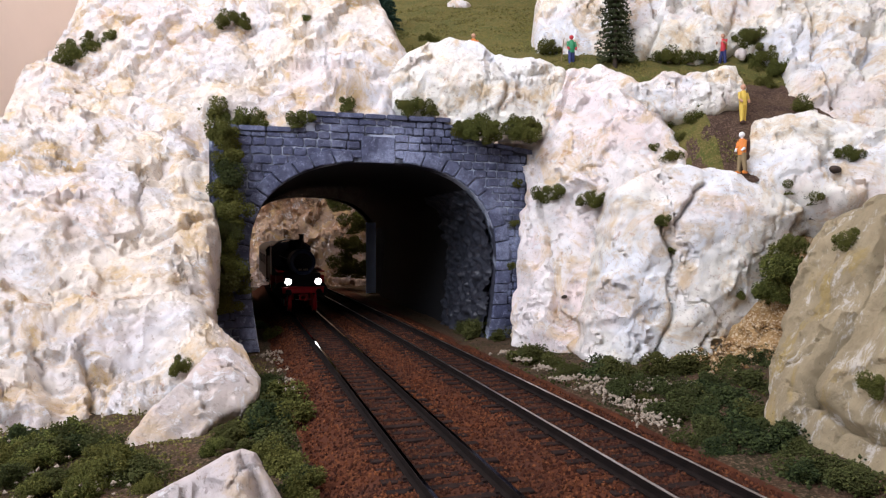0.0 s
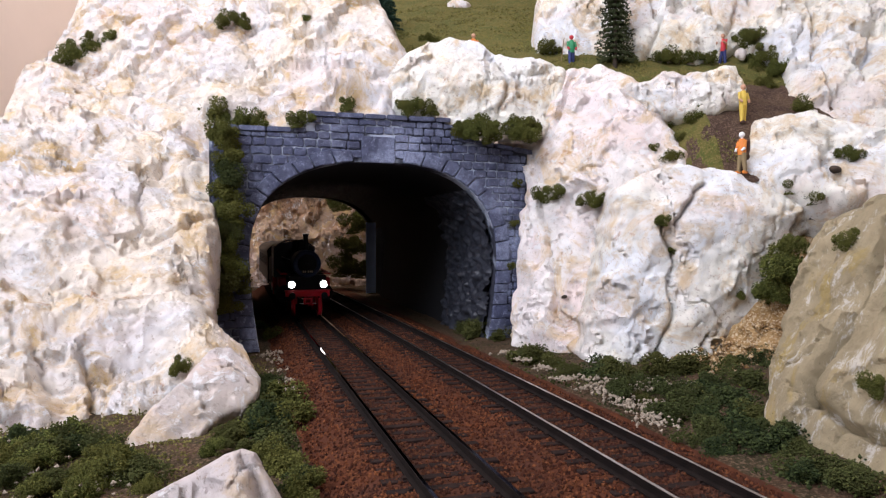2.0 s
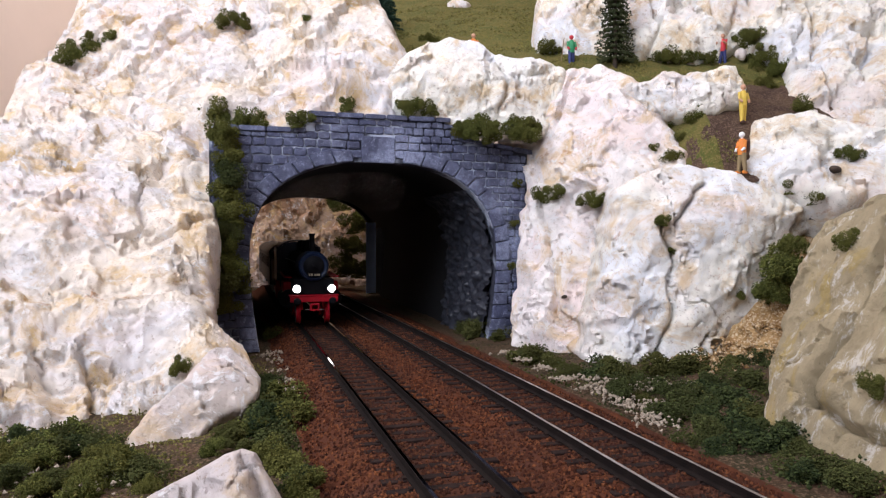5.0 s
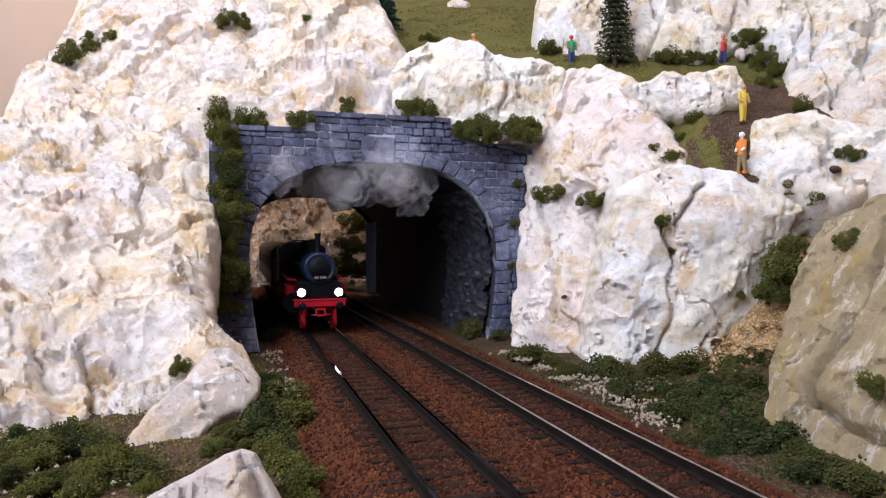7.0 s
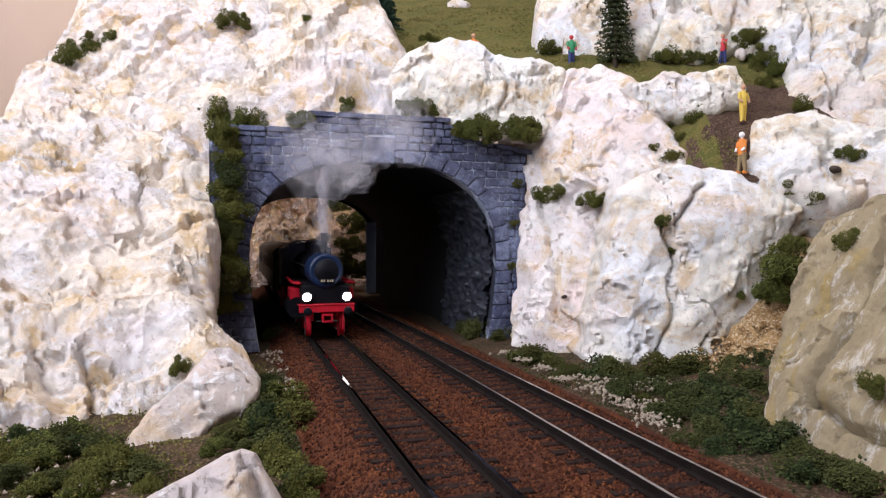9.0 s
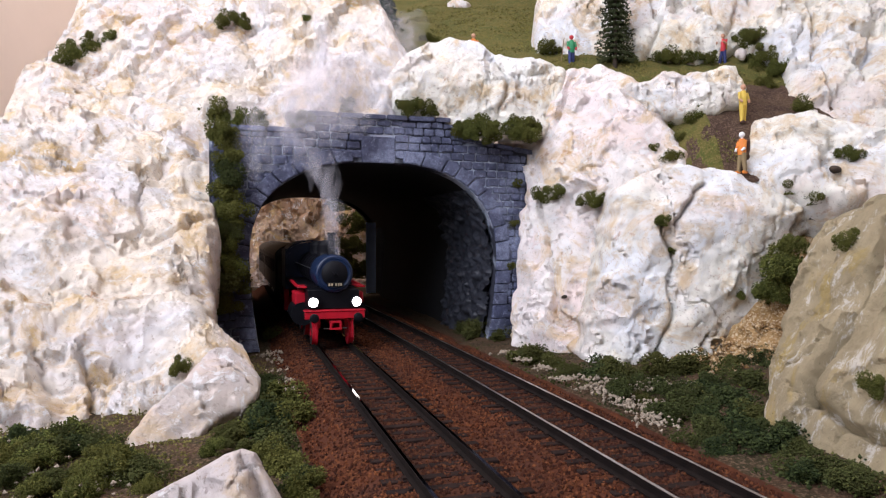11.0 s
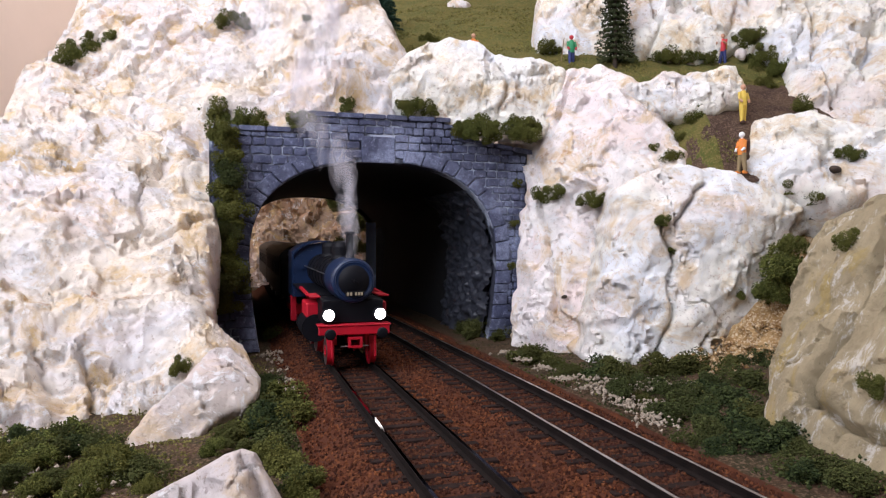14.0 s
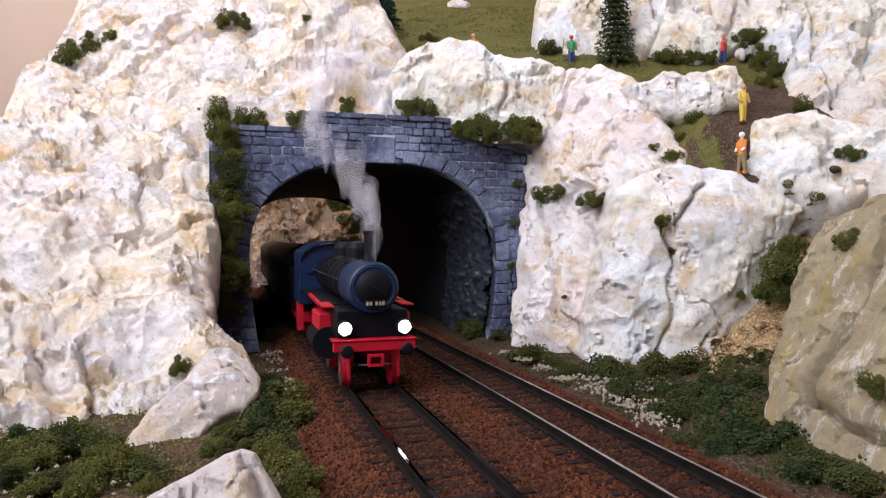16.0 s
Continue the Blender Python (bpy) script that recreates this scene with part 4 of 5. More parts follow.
BROWN = plain_material("brown_paint", (0.07, 0.03, 0.02), 0.7, 0, 0.15)
GREEN = plain_material("green_paint", (0.03, 0.22, 0.09), 0.6, 0, 0.15)
CRIMSON = plain_material("red_paint", (0.5, 0.03, 0.04), 0.6, 0, 0.15)
NAVY = plain_material("navy_paint", (0.02, 0.03, 0.12), 0.6, 0, 0.15)
figurine(146, 332, 82, -75, WHITE, ORANGE, KHAKI, ORANGE, "orange and khaki hiker figurine with backpack on path", BROWN)
figurine(156, 354, 110, 20, SKIN, YELLOW, YELLOW, BROWN, "yellow dressed hiker figurine standing on the path")
figurine(178, 434, 160, -40, SKIN, CRIMSON, NAVY, SKIN, "red and blue hiker figurine with arms raised", YELLOW, 2.0)
figurine(81, 430, 158, 15, CRIMSON, GREEN, NAVY, BROWN, "green dressed hiker figurine with walking stick")
figurine(19, 425, 157.5, 10, SKIN, ORANGE, KHAKI, BROWN, "orange dressed hiker figurine half hidden behind rock")
part("walking_stick", tube(blank(), (74, 429, 158), (76, 428, 176), 0.35, 0.3, 8), KHAKI, None, "")
tagged(bpy.data.objects["walking_stick"], "thin brown wooden walking stick", "stick")


def pebbles(name, spots, count, lo, hi, mat, label, seed, m=None):
    """Stones strewn about a few spots of a slope; spots are x, y, z and spread."""
    rng = np.random.RandomState(seed)
    base = np.array([(1, 0, 0), (-1, 0, 0), (0, 1, 0), (0, -1, 0), (0, 0, 1), (0, 0, -1)], float)
    tri = np.array([(0, 2, 4), (2, 1, 4), (1, 3, 4), (3, 0, 4), (2, 0, 5), (1, 2, 5), (3, 1, 5), (0, 3, 5)])
    own = rng.randint(0, len(spots), count)
    sp = np.array(spots, float)[own]
    c = sp[:, :3] + rng.randn(count, 3) * sp[:, 3:4] * (1, 1, 0.05)
    v = base[None] * rng.uniform(lo, hi, (count, 1, 1)) * rng.uniform(0.6, 1.3, (count, 6, 1)) + rng.randn(count, 6, 3) * lo * 0.3 + c[:, None]
    ob = mesh_object(name, v.reshape(-1, 3), (tri[None] + (np.arange(count) * 6)[:, None, None]).reshape(-1, 3), mat)
    return tagged(ob, label, "stones", "", "stuff")


pebbles("pale_stones", [(32, 334, -6, 3), (38, 315, -6, 3), (43, 295, -6, 3), (49, 272, -6, 3), (55, 257, -6, 3), (61, 248, -6, 3), (63, 237, -6, 3), (64, 230, -6, 3), (75, 257, -6, 3), (66, 217, -6, 3), (67, 207, -6, 3), (58, 262, -7, 4), (62, 272, -6, 4), (66, 262, -7, 4), (84, 268, -6, 5), (90, 262, -6, 4), (72, 236, -7, 5)], 620, 0.3, 0.95, PEBBLE, "pale gravel strewn beside the ballast", 6)
pebbles("pale_stones", [(-88, 336, -7.5, 3), (-79, 321, -7.5, 3), (-71, 300, -7.5, 3), (-62, 277, -7.5, 3), (-57, 261, -7.5, 3), (-86, 344, -7.5, 3)], 160, 0.3, 0.95, PEBBLE, "pale gravel strewn beside the portal", 7)
pebbles("scree_stones", [(120, 300, -3, 8), (140, 296, 4, 8), (150, 300, 12, 7), (128, 290, -5, 9), (134, 300, 0, 7), (112, 292, -6, 6)], 520, 0.5, 1.9, SCREE, "ochre stones on the scree slope", 8)
pebbles("verge_stones", [(-120, 185, -6, 9), (-100, 165, -6, 9), (-85, 150, -7, 8), (-110, 150, -6, 10)], 160, 0.3, 0.9, PEBBLE, "pale stones strewn on the mossy verge", 9)


def ground_cover(name, inside, x0, x1, y0, y1, count, mat, label, seed, size=(0.5, 1.5), tall=6, height=table_height):
    """Foam crumbs scattered thickly over the verge, in drifts."""
    rng = np.random.RandomState(seed)
    x, y = rng.uniform(x0, x1, count), y0 + (y1 - y0) * rng.rand(count) ** 1.2
    s = (x + 35) * 0.956 + (y - 372) * 0.294
    keep = inside(s, y) & (fbm(flat3(x, y), 15, 3, 0.6, seed) > rng.uniform(-0.5, 0.35, count))
    x, y = x[keep], y[keep]
    z = height(x, y) + np.clip(fbm(flat3(x, y), 9, 3, 0.5, seed + 3), 0, 1) * rng.uniform(0, tall, len(x))
    base = np.array([(1, 0, 0), (-1, 0, 0), (0, 1, 0), (0, -1, 0), (0, 0, 1), (0, 0, -1)], float)
    tri = np.array([(0, 2, 4), (2, 1, 4), (1, 3, 4), (3, 0, 4), (2, 0, 5), (1, 2, 5), (3, 1, 5), (0, 3, 5)])
    n = len(x)
    v = base[None] * rng.uniform(*size, (n, 1, 1)) + rng.randn(n, 6, 3) * 0.13 + np.c_[x, y, z][:, None]
    ob = mesh_object(name, v.reshape(-1, 3), (tri[None] + (np.arange(n) * 6)[:, None, None]).reshape(-1, 3), mat)
    return tagged(ob, label, "foliage", "", "stuff")


ground_cover("verge_foliage", lambda s, y: s < -57, -150, -40, 100, 340, 16000, FOAM_STRAW, "straw green scatter foliage on the verge", 31, (0.2, 0.5), 3)
ground_cover("verge_foliage", lambda s, y: (s > 46) & (y < 305), 30, 190, 110, 320, 5000, FOAM_DARK, "dark green scatter foliage beside the ballast", 32, (0.25, 0.7))
ground_cover("hill_grass", lambda s, y: s > -900, -75, 260, 405, 600, 26000, FOAM_STRAW, "olive scatter grass on the hillside", 36, (0.3, 0.8), 2, hill_height)
ground_cover("path_grass", lambda s, y: s < 168, 100, 190, 338, 404, 14000, FOAM_STRAW, "straw green scatter grass beside the path", 37, (0.25, 0.6), 2, hill_height)
ground_cover("verge_foliage", lambda s, y: (s > 52) & (y < 305), 30, 190, 110, 320, 3000, FOAM_GREEN, "olive green scatter foliage beside the ballast", 35, (0.25, 0.6))
ground_cover("verge_foliage", lambda s, y: (s > 42) & (y < 390), 0, 120, 270, 390, 1800, FOAM_DARK, "dark green scatter foliage beside the portal", 33, (0.25, 0.7))

# ---------------------------------------------------------------- train
def wheel_mesh(r):
    bm = lathe(blank(), [(r, -1.2), (r, 0.9), (r + 0.5, 0.9), (r + 0.5, 1.4), (r * 0.8, 1.4), (r * 0.75, 0.9), (r * 0.3, 0.9), (r * 0.25, -1.6), (r * 0.75, -0.8), (r * 0.8, -1.2)], Matrix.Rotation(math.pi / 2, 4, "Y"), 28)
    return bm


def wheelset(root, y, r, mat=RED):
    for side in (-1, 1):
        turn = Matrix.Identity(4) if side < 0 else Matrix.Rotation(math.pi, 4, "Z")
        w = part("wheel", wheel_mesh(r), mat, root, "red spoked wheel", Matrix.Translation(Vector((side * 8.6, y, r)) * MM) @ turn)
        bm = lathe(blank(), [(r * 0.98, -1.3), (r * 0.98, -1.25), (r * 0.8, -1.25), (r * 0.8, -1.3)], Matrix.Rotation(math.pi / 2, 4, "Y"), 28)
        part("tyre", bm, STEEL, w, "bright steel tyre")


def locomotive():
    root = thing("steam_locomotive", TRACK, "dark blue and black model steam locomotive with red frame", "locomotive")
    R = lambda a: Matrix.Rotation(a, 4, "X")
    z = 34.0                                        # boiler axis height
    along = Matrix.Translation((0, 0, z)) @ R(-math.pi / 2)
    # smokebox and boiler lie along y
    part("smokebox", lathe(blank(), [(6.9, 2.6), (7.8, 2.2), (8.4, 2.6), (8.8, 3.6), (8.8, 24.0), (8.5, 24.4)], along, 40), BLUE, root, "dark blue smokebox", smooth=False)
    part("boiler", lathe(blank(), [(8.3, 24.0), (8.3, 98.0)], along, 40), BLACK, root, "black banded boiler", smooth=False)
    door = part("smokebox_door", lathe(blank(), [(0.4, 0.2), (3.2, 0.5), (5.4, 1.4), (6.8, 2.6), (6.8, 3.2)], along, 40), BLACK, root, "black domed smokebox door", smooth=True)
    part("door_ring", lathe(blank(), [(6.7, 2.0), (7.2, 1.8), (7.5, 2.3), (7.5, 3.0), (6.7, 3.0)], along, 40), BLUE, root, "blue ring round the door")
    part("door_handle", tube(tube(blank(), (0, -1.2, z), (0, 1.0, z), 0.5), (-1.6, -1.0, z + 0.8), (1.6, -1.0, z - 0.8), 0.25), BLACK, door)
    for y in (36, 48, 60, 72, 86):
        part("boiler_band", lathe(blank(), [(8.2, y), (8.55, y), (8.55, y + 1.0), (8.2, y + 1.0)], along, 40), BLACK, root)
    # number plate, its figures as plain bars
    plate = part("number_plate", box(blank(), -3.6, 3.6, -0.2, 0.8, z - 5.9, z - 3.9, 0.1), BLACK, door)
    for x in (-2.7, -1.5, 0.4, 1.6, 2.7):
        part("plate_bar", box(blank(), x - 0.4, x + 0.4, -0.4, 0, z - 5.5, z - 4.3), GOLD, plate, "pale bar of lettering")
    part("chimney", lathe(blank(), [(2.3, z + 7.8), (1.8, z + 9.6), (1.5, z + 11), (1.6, z + 18), (2.0, z + 18.4), (2.0, z + 19.2), (1.2, z + 19.2), (1.2, z + 12)], Matrix.Translation((0, 12, 0)), 24), BLACK, root, "tall black chimney")
    for y, r, h in ((34, 4.2, 6.5), (66, 4.6, 6.0)):
        part("dome", lathe(blank(), [(r + 0.6, z + 7.6), (r, z + 9.2), (r, z + 9 + h * 0.6), (r * 0.8, z + 9 + h * 0.9), (r * 0.3, z + 9 + h)], Matrix.Translation((0, y, 0)), 24), BLACK, root, "black boiler dome")
    # running boards and the raised red edge
    part("running_board", box(blank(), -15.5, 15.5, 24, 106, 26.2, 27.0, 0.15), BLACK, root)
    for sx in (-1, 1):
        bm = box(blank(), min(sx * 11.8, sx * 16.0), max(sx * 11.8, sx * 16.0), 11, 26, 26.9, 27.6, 0.15)
        part("step_plate", bm, RED, root, "red front platform")
        bm = blank()
        a = [bm.verts.new((sx * x, y, q)) for x, y, q in ((16.0, 25, 27.8), (16.0, 25, 26.6), (16.0, 56, 27.4), (16.0, 56, 28.5))]
        b = [bm.verts.new((sx * x, y, q)) for x, y, q in ((14.9, 25, 27.8), (14.9, 25, 26.6), (14.9, 56, 27.4), (14.9, 56, 28.5))]
        bm.faces.new(a), bm.faces.new(b)
        for i in range(4):
            j = (i + 1) % 4
            bm.faces.new((a[i], a[j], b[j], b[i]))
        part("red_bracket", bm, RED, root, "sloping red running board edge")
        part("cylinder", tube(blank(), (sx * 13.0, 18, 14), (sx * 13.0, 40, 14), 5.6, seg=24), BLACK, root, "black steam cylinder")
        part("valve_chest", box(blank(), sx * 13 - 3.6, sx * 13 + 3.6, 19, 39, 18, 24.2, 0.6), RED, root, "red valve chest")
        part("side_rod", box(blank(), sx * 12.2 - 0.4, sx * 12.2 + 0.4, 46, 92, 9, 10.6, 0.2), STEEL, root, "steel coupling rod")
        part("cab_step", box(blank(), sx * 14 - 1.5, sx * 14 + 1.5, 112, 118, 6, 20, 0.2), RED, root)
        part("handrail", tube(blank(), (sx * 9.3, 20, z + 2), (sx * 9.3, 100, z + 2), 0.3, seg=8), STEEL, root)
        lamp = part("headlamp", lathe(blank(), [(2.0, 3.6), (2.5, 3.2), (2.7, 0.4), (2.3, 0.0)], Matrix.Translation((sx * 10.0, 0, 21)) @ R(-math.pi / 2), 24), BLACK, root, "black headlamp housing")
        part("lens", lathe(blank(), [(2.25, 0.2), (2.1, -0.25), (1.2, -0.55), (0.3, -0.65)], Matrix.Translation((sx * 10.0, 0, 21)) @ R(-math.pi / 2), 24), LAMP, lamp, "brightly lit white lamp lens")
        buf = part("buffer", lathe(blank(), [(1.0, 3), (1.0, -3.6), (2.1, -3.8), (2.1, -4.4), (1.6, -4.8), (0.3, -5.0)], Matrix.Translation((sx * 10.0, 0, 14.2)) @ R(-math.pi / 2), 24), BLACK, root, "black domed buffer")
        part("guard_iron", box(blank(), sx * 8.4 - 0.45, sx * 8.4 + 0.45, 2, 3.0, 4.0, 13.2, 0.2), RED, root)
        part("frame_plate", box(blank(), sx * 6.4 - 0.7, sx * 6.4 + 0.7, 9, 118, 8, 22, 0.2), RED, root, "red main frame")
    beam = part("buffer_beam", box(blank(), -13.8, 13.8, 0.2, 2.2, 13.2, 16.6, 0.3), RED, root, "bright red buffer beam")
    part("top_edge", box(blank(), -14.2, 14.2, -0.2, 6.5, 16.7, 17.3, 0.15), RED, beam)
    part("front_panel", box(blank(), -12, 12, 4, 24, 17.3, 26.5, 0.4), BLACK, root, "black front apron")
    hook = part("coupler_box", box(box(box(box(blank(), -2.7, 2.7, -1.6, 0.2, 11.6, 12.4), -2.7, 2.7, -1.6, 0.2, 8.4, 9.2), -2.7, -1.8, -1.6, 0.2, 9.2, 11.6), 1.8, 2.7, -1.6, 0.2, 9.2, 11.6), RED, root, "red square coupler pocket")
    part("coupler_bar", tube(blank(), (-5.4, 0.6, 8.8), (5.4, 0.6, 8.8), 0.25, seg=8), STEEL, hook)
    wheelset(root, 12, 5.6)
    for y in (46, 68, 90):
        wheelset(root, y, 9.0)
    # cab
    cab = part("cab", blank_box_shell(-15.6, 15.6, 100, 128, 20, 44, 1.0), BLUE, root, "dark blue cab with round windows")
    bm = blank()
    rows = [[bm.verts.new((15.9 * math.sin(a), y, 40 + 9.2 * math.cos(a))) for a in np.linspace(-1.45, 1.45, 17)] for y in (98, 131)]
    rows += [[bm.verts.new((15.4 * math.sin(a), y, 39.2 + 9.2 * math.cos(a))) for a in np.linspace(-1.45, 1.45, 17)] for y in (98, 131)]
    a, b, c, d = rows
    for i in range(16):
        bm.faces.new((a[i], a[i + 1], b[i + 1], b[i])), bm.faces.new((c[i], d[i], d[i + 1], c[i + 1]))
        bm.faces.new((a[i], c[i], c[i + 1], a[i + 1])), bm.faces.new((b[i], b[i + 1], d[i + 1], d[i]))
    bm.faces.new((a[0], b[0], d[0], c[0])), bm.faces.new((a[16], c[16], d[16], b[16]))
    part("cab_roof", bm, BLUE, cab, "dark blue arched cab roof")
    bm = blank()
    f = [bm.verts.new((15.2 * math.sin(t), 100.4, 39.2 + 8.8 * math.cos(t))) for t in np.linspace(-1.45, 1.45, 17)]
    bm.faces.new(f)
    r = bmesh.ops.extrude_face_region(bm, geom=bm.faces[:])
    for v in [q for q in r["geom"] if isinstance(q, bmesh.types.BMVert)]:
        v.co.y += 1
    part("cab_front", bm, BLUE, cab)
    for sx in (-1, 1):
        part("window_ring", lathe(blank(), [(3.3, -0.4), (3.9, -0.4), (3.9, 0.4), (3.3, 0.4)], Matrix.Translation((sx * 11.2, 99.6, 38.0)) @ R(-math.pi / 2), 24), BLUE, cab)
        part("window_pane", lathe(blank(), [(3.3, -0.2), (3.3, 0.2)], Matrix.Translation((sx * 11.2, 99.6, 38.0)) @ R(-math.pi / 2), 24), GLASS, cab)
    return root


def blank_box_shell(x0, x1, y0, y1, z0, z1, t):
    bm = blank()
    box(bm, x0, x0 + t, y0, y1, z0, z1, 0.2)
    box(bm, x1 - t, x1, y0, y1, z0, z1, 0.2)
    box(bm, x0 + t, x1 - t, y0, y0 + t, z0, z1)
    box(bm, x0 + t, x1 - t, y0 + t, y1, z0, z0 + t)
    return bm


def tender():
    root = thing("tender", TRACK, "black coal tender coupled behind the locomotive", "tender")
    part("tank", box(blank(), -15, 15, 0, 55, 13, 34, 0.8), BLACK, root)
    part("frame", box(blank(), -13, 13, 1, 54, 7, 13, 0.4), RED, root, "red tender frame")
    bm = blank()
    rng = random.Random(2)
    for k in range(90):
        r = bmesh.ops.create_icosphere(bm, subdivisions=1, radius=rng.uniform(1.2, 2.4))
        o = Vector((rng.uniform(-11, 11), rng.uniform(8, 48), 34 + rng.uniform(-0.5, 1.5)))
        for v in r["verts"]:
            v.co = v.co * rng.uniform(0.8, 1.2) + o
    part("coal", bm, BLACK, root, "heap of black coal")
    for y in (11, 27, 43):
        wheelset(root, y, 5.8)
    return root


def coach(label):
    root = thing("passenger_coach", TRACK, label, "railway coach", "passenger coaches")
    body = part("body", box(blank(), -16, 16, 0, 190, 11, 38, 0.6), COACH, root, "dark coach body")
    bm = blank()
    ts = np.linspace(-math.pi / 2, math.pi / 2, 19)
    rows = [[bm.verts.new((16.6 * math.sin(t), y, 37.6 + 8.8 * math.cos(t) * q)) for t in ts] for y, q in ((-1.5, 0.86), (1.5, 1.0), (188, 1.0), (191.5, 0.86))]
    for a, b in zip(rows, rows[1:]):
        for i in range(18):
            bm.faces.new((a[i], a[i + 1], b[i + 1], b[i]))
    bm.faces.new(rows[0]), bm.faces.new(rows[-1])
    part("roof", bm, ROOF, root, "black arched coach roof")
    part("roof_rim", lathe_arc(16.7, 8.9), ROOF, root, "pale worn roof rim")
    for x, w in ((-8.6, 0.9), (-3.0, 2.6)):
        part("roof_label", box(blank(), x - w, x + w, -2.1, -1.4, 42.2, 44.2), WHITE, root, "small white marking")
    for sx in (-1, 1):
        for k in range(9):
            part("window", box(blank(), sx * 16.1 - 0.15, sx * 16.1 + 0.15, 14 + k * 19, 26 + k * 19, 25, 34), GLASS, root)
    part("gangway", box(blank(), -5, 5, -2.5, 0, 12, 36, 0.4), BLACK, root)
    for y in (26, 46, 144, 164):
        wheelset(root, y, 5.2, BLACK)
    part("underframe", box(blank(), -12, 12, 6, 184, 6, 11, 0.4), BLACK, root)
    return root


def lathe_arc(rx, rz):
    bm = blank()
    ts = np.linspace(-math.pi / 2, math.pi / 2, 25)
    a = [bm.verts.new((rx * math.sin(t), -1.7, 37.6 + rz * 0.9 * math.cos(t))) for t in ts]
    b = [bm.verts.new(((rx - 0.5) * math.sin(t), -1.9, 37.6 + (rz * 0.9 - 0.5) * math.cos(t))) for t in ts]
    for i in range(24):
        bm.faces.new((a[i], a[i + 1], b[i + 1], b[i]))
    r = bmesh.ops.extrude_face_region(bm, geom=bm.faces[:])
    for v in [q for q in r["geom"] if isinstance(q, bmesh.types.BMVert)]:
        v.co.y -= 0.4
    return bm


loco = locomotive()
coal_tender = tender()
coach_a = coach("dark passenger coach with arched black roof")
coach_b = copy_thing(coach_a, TRACK)


# ---------------------------------------------------------------- smoke
def smoke_material(name, low, high, size, shade, thin):
    m = Nodes(name)
    clear = m.t.nodes.new("ShaderNodeBsdfTransparent")
    front, thru = m.t.nodes.new("ShaderNodeBsdfDiffuse"), m.t.nodes.new("ShaderNodeBsdfTranslucent")
    body = m.t.nodes.new("ShaderNodeMixShader")
    body.inputs[0].default_value = thin
    for n, slot in ((front, 1), (thru, 2)):
        n.inputs["Color"].default_value = shade
        m.t.links.new(n.outputs[0], body.inputs[slot])
    mixer = m.t.nodes.new("ShaderNodeMixShader")
    m.t.links.new(m.ramp(m.noise(size, 2.5, 0.5, 1.2), (0.36, low), (0.64, high)), mixer.inputs[0])
    m.t.links.new(clear.outputs[0], mixer.inputs[1])
    m.t.links.new(body.outputs[0], mixer.inputs[2])
    m.t.links.new(mixer.outputs[0], m.t.nodes["Material Output"].inputs["Surface"])
    return m.mat


SMOKE = smoke_material("thin_grey_smoke", 0.022, 0.055, 6.0, (0.80, 0.78, 0.84, 1), 0.45)
HAZE = smoke_material("thin_grey_haze", 0.0, 0.075, 8.0, (0.90, 0.88, 0.93, 1), 0.45)


def shells(shape, seed, layers, mat, label):
    """Nested ragged skins, thin at the rim and dense in the middle."""
    bm = bmesh.new()
    bmesh.ops.create_icosphere(bm, subdivisions=4, radius=1)
    unit = np.array([p.co[:] for p in bm.verts])
    faces = np.array([[q.index for q in f.verts] for f in bm.faces])
    bm.free()
    vs, fs = [], []
    for k in range(layers):
        size = 1 - k / layers
        wobble = 1 + fbm(unit * 1.3 + seed * 7.7 + k * 0.35, 1.0, 3, 0.5, seed) * 0.5
        vs.append(shape(unit * wobble[:, None] * size))
        fs.append(faces + len(unit) * k)
    ob = mesh_object("smoke_puff", np.concatenate(vs), np.concatenate(fs), mat, True)
    return tagged(ob, label, "smoke", "smoke puffs")


def wisp(seed, r, length):
    """A curling upright strand of chimney smoke, thinner below."""
    def shape(v):
        z = v[:, 2] * length
        wide = r * (0.95 + 0.2 * v[:, 2])
        return np.c_[v[:, 0] * wide + np.sin(z / 7.0 + seed) * 1.3, v[:, 1] * wide + np.cos(z / 8.0 + seed * 2) * 1.0, z]
    return shells(shape, seed, 6, SMOKE, "thin grey chimney smoke wisp")


def cloud(seed, r, tall):
    def shape(v):
        return np.c_[v[:, 0] * r + np.sin(v[:, 2] * 2 + seed) * r * 0.3, v[:, 1] * r * 0.7, v[:, 2] * r * tall]
    return shells(shape, seed, 4, HAZE, "faint grey smoke cloud under the tunnel crown")


plume = [wisp(300 + k, 2.2 + 0.75 * (k * 5 % 4), 8.0 + 1.5 * (k % 3)) for k in range(42)]
drift = [cloud(400 + k, 13 + 2.0 * (k % 4), 0.8 + 0.25 * (k % 3)) for k in range(9)]
scene.cycles.transparent_max_bounces = 64


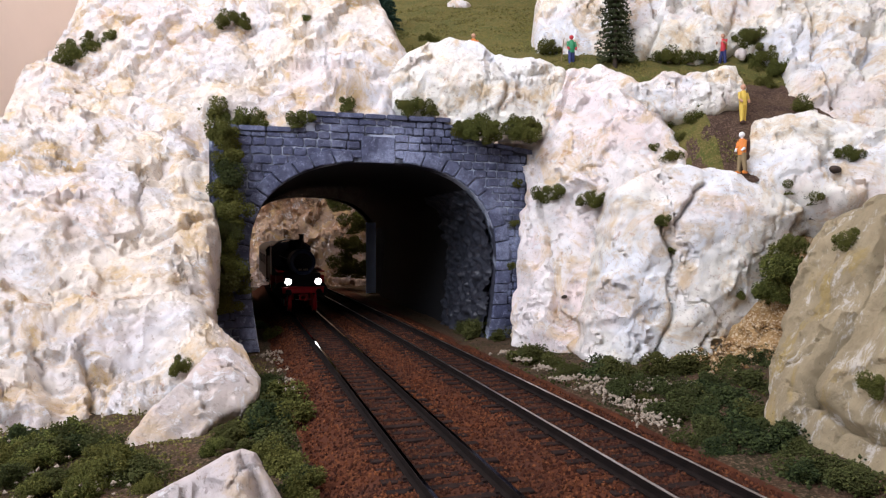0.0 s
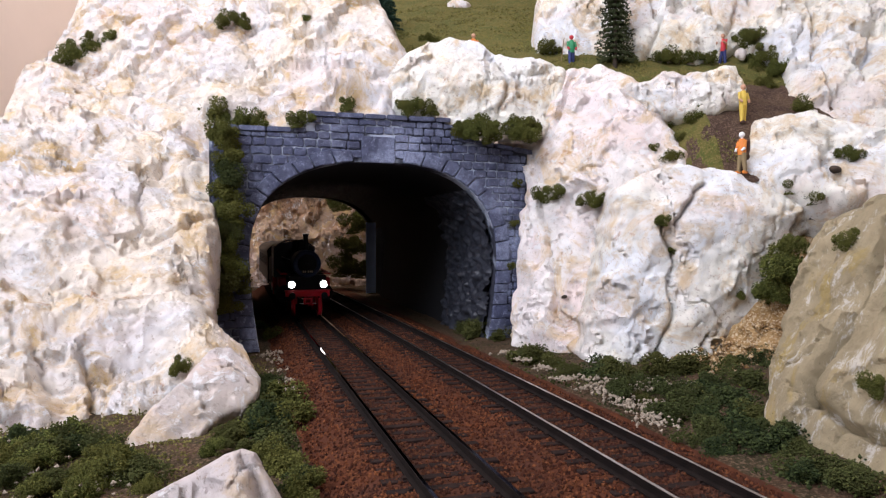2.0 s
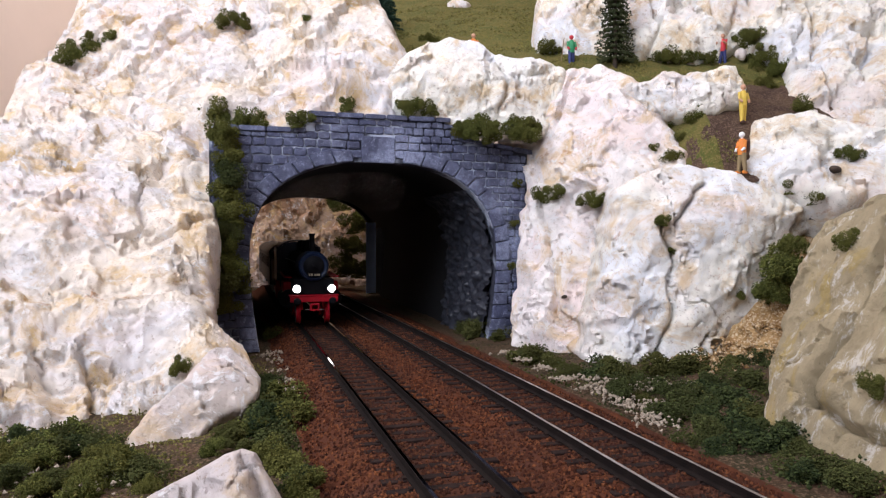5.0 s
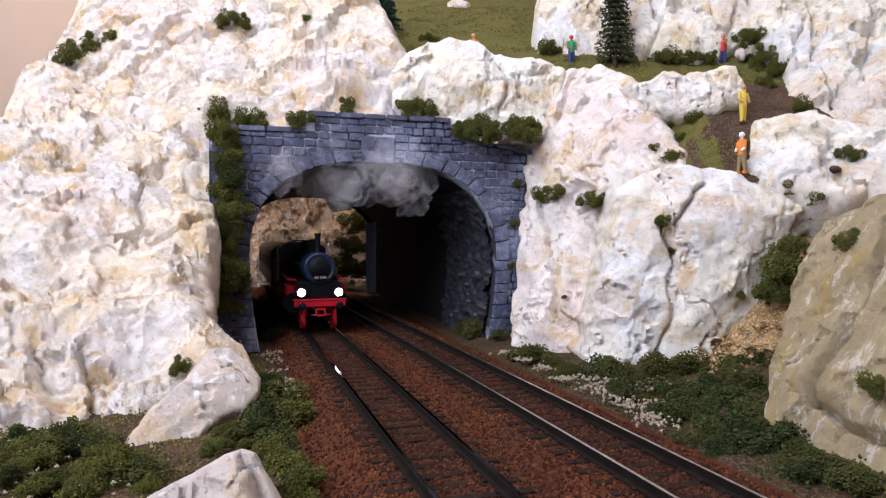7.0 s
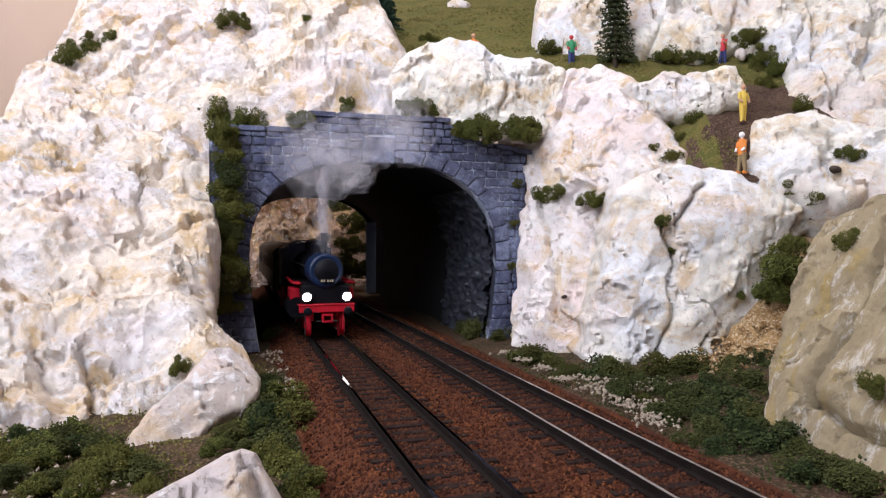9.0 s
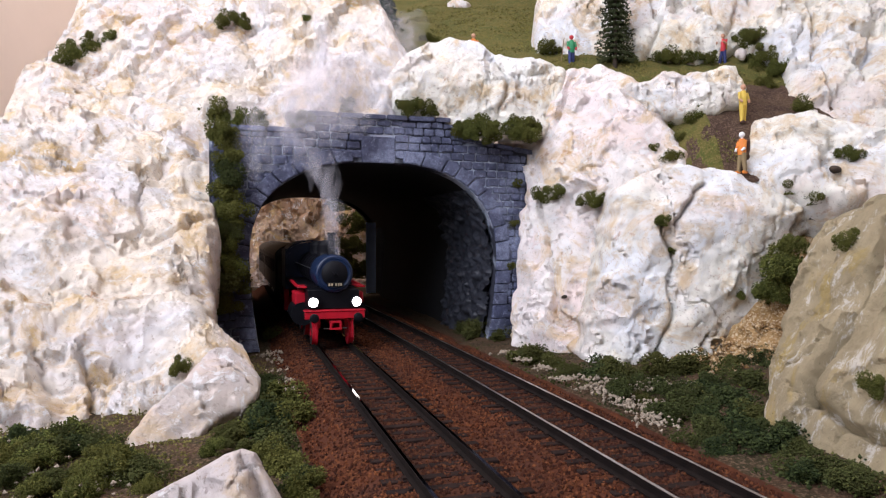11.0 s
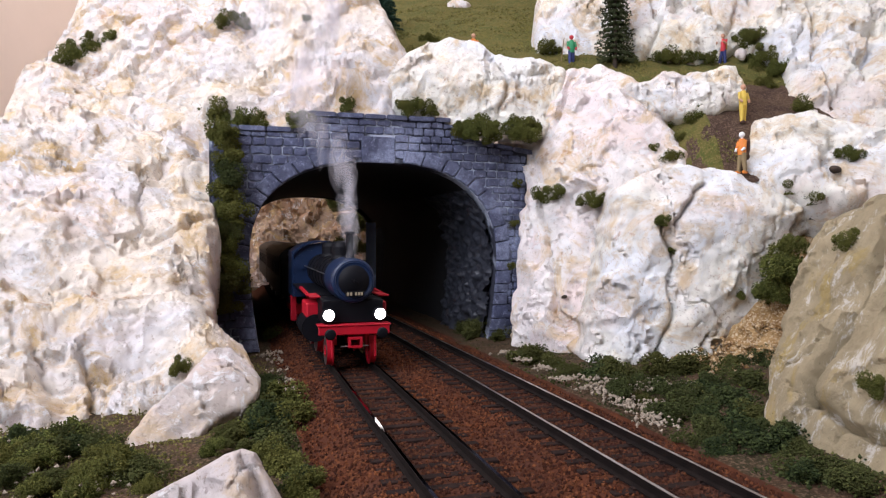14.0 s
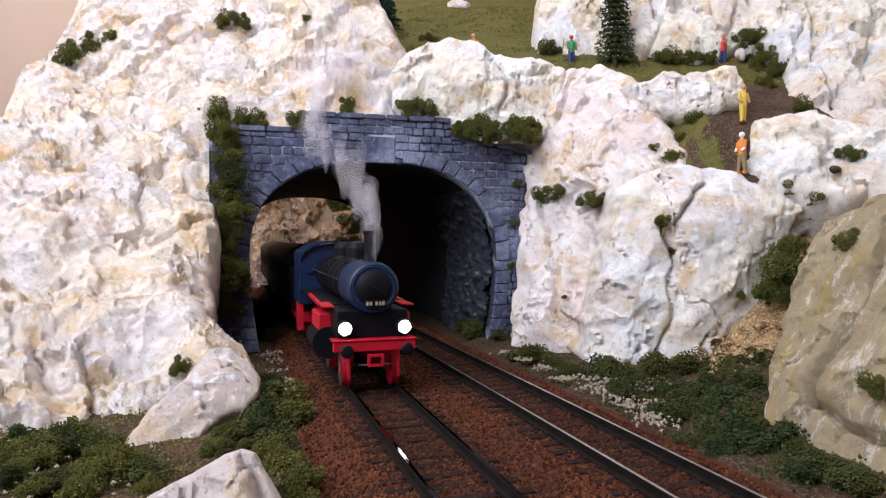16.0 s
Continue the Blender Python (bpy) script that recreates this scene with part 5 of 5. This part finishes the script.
def motions():
    """The train creeps out of the tunnel; distances along the line in millimetres."""
    rows = [(0, 459), (1, 445), (2, 431), (3, 419.5), (4, 408.5), (5.2, 392.5), (6.5, 375), (8, 354), (9, 341), (10.3, 323.5), (11.5, 306), (12.5, 289), (13.5, 271), (14.5, 254), (15.3, 239), (16.0, 224.5)]
    for ob, back in ((loco, 0), (coal_tender, 133), (coach_a, 192), (coach_b, 388)):
        walk(ob, [(t, TRACK @ at(-31.5, (d - 363.4) / 0.956 + back, 0)) for t, d in rows])
    place = lambda t: float(np.interp(t, [r[0] for r in rows], [(r[1] - 363.4) / 0.956 for r in rows]))
    rng = random.Random(12)
    # each wisp waits in the boiler, leaves by the chimney and rises, swaying with its time of leaving
    climb = ((0.0, 0.5, 1.0, 1.7, 2.6, 3.6, 5.0, 8.5), (54, 68, 84, 106, 136, 172, 215, 290))
    swing = ((0, 0.5, 1.0, 1.25, 2.6, 5.0, 8.5), (0, 1.5, 12, 17, 20, 26, 34))
    for k, ob in enumerate(plume):
        t0 = 7.6 + k * 0.205
        stray, turn = rng.uniform(-1, 1), rng.uniform(-30, 30)

        def at_time(t):
            if t <= t0 - 0.4:
                return TRACK @ at(-31, place(t) + 38, 34, 80, 0, 0)
            if t < t0 - 0.05:
                return TRACK @ at(-31, place(t) + 12, 38, 8, 0, 0)
            age = t - t0
            lean = float(np.interp(age, *swing)) * (-0.45 + 0.55 * math.sin(2.3 * (t0 - 14.8) - 1.57) + 0.08 * stray)
            out = float(np.interp(age, (0, 8.5), (0, 9)))
            return TRACK @ at(-31 + lean, place(t0) + 12 - out, float(np.interp(age, *climb)), stray * 8, lean * -0.8, turn + age * 9)
        times = [0.0] + [q for q in np.arange(1.0, t0 - 0.5, 1.0)] + [t0 - 0.4, t0 - 0.2] + [t0 + q for q in (0, 0.25, 0.5, 0.75, 1.0, 1.35, 1.7, 2.1, 2.6, 3.1, 3.6, 4.3, 5.0, 6.5, 8.0)]
        times = [t for t in times if t < 15.95] + [16.0]
        walk(ob, [(t, at_time(t)) for t in times])
    # smoke gathers under the crown, rolls out of the mouth and climbs past the parapet
    for k, ob in enumerate(drift):
        s0, late, turn = -48 + 12.5 * k, (k * 5 % 6) * 0.45, rng.uniform(0, 360)
        way = ((0.0, 190, 92), (4.2, 95, 92), (5.6 + late * 0.5, 26, 86), (6.6 + late * 0.7, -10, 84), (7.8 + late, -20, 98), (9.2 + late, -24, 120), (11.0 + late, -22, 165), (13.0 + late * 0.5, -20, 225), (16.0, -18, 300))
        if k >= 6:
            j = (k - 6) * 0.6
            way = ((0.0, 200, 92), (4.2, 120, 92), (8.0 + j, 26, 87), (9.2 + j, -10, 90), (10.6 + j, -20, 118), (12.4 + j, -22, 146), (16.0, -20, 168 + 3 * k))
            s0 = -18 - 20 * (k - 6)
        walk(ob, [(t, TRACK @ at(s0 - i * 1.2, n, z, 0, 0, turn + i * 12)) for i, (t, n, z) in enumerate(way)])


motions()
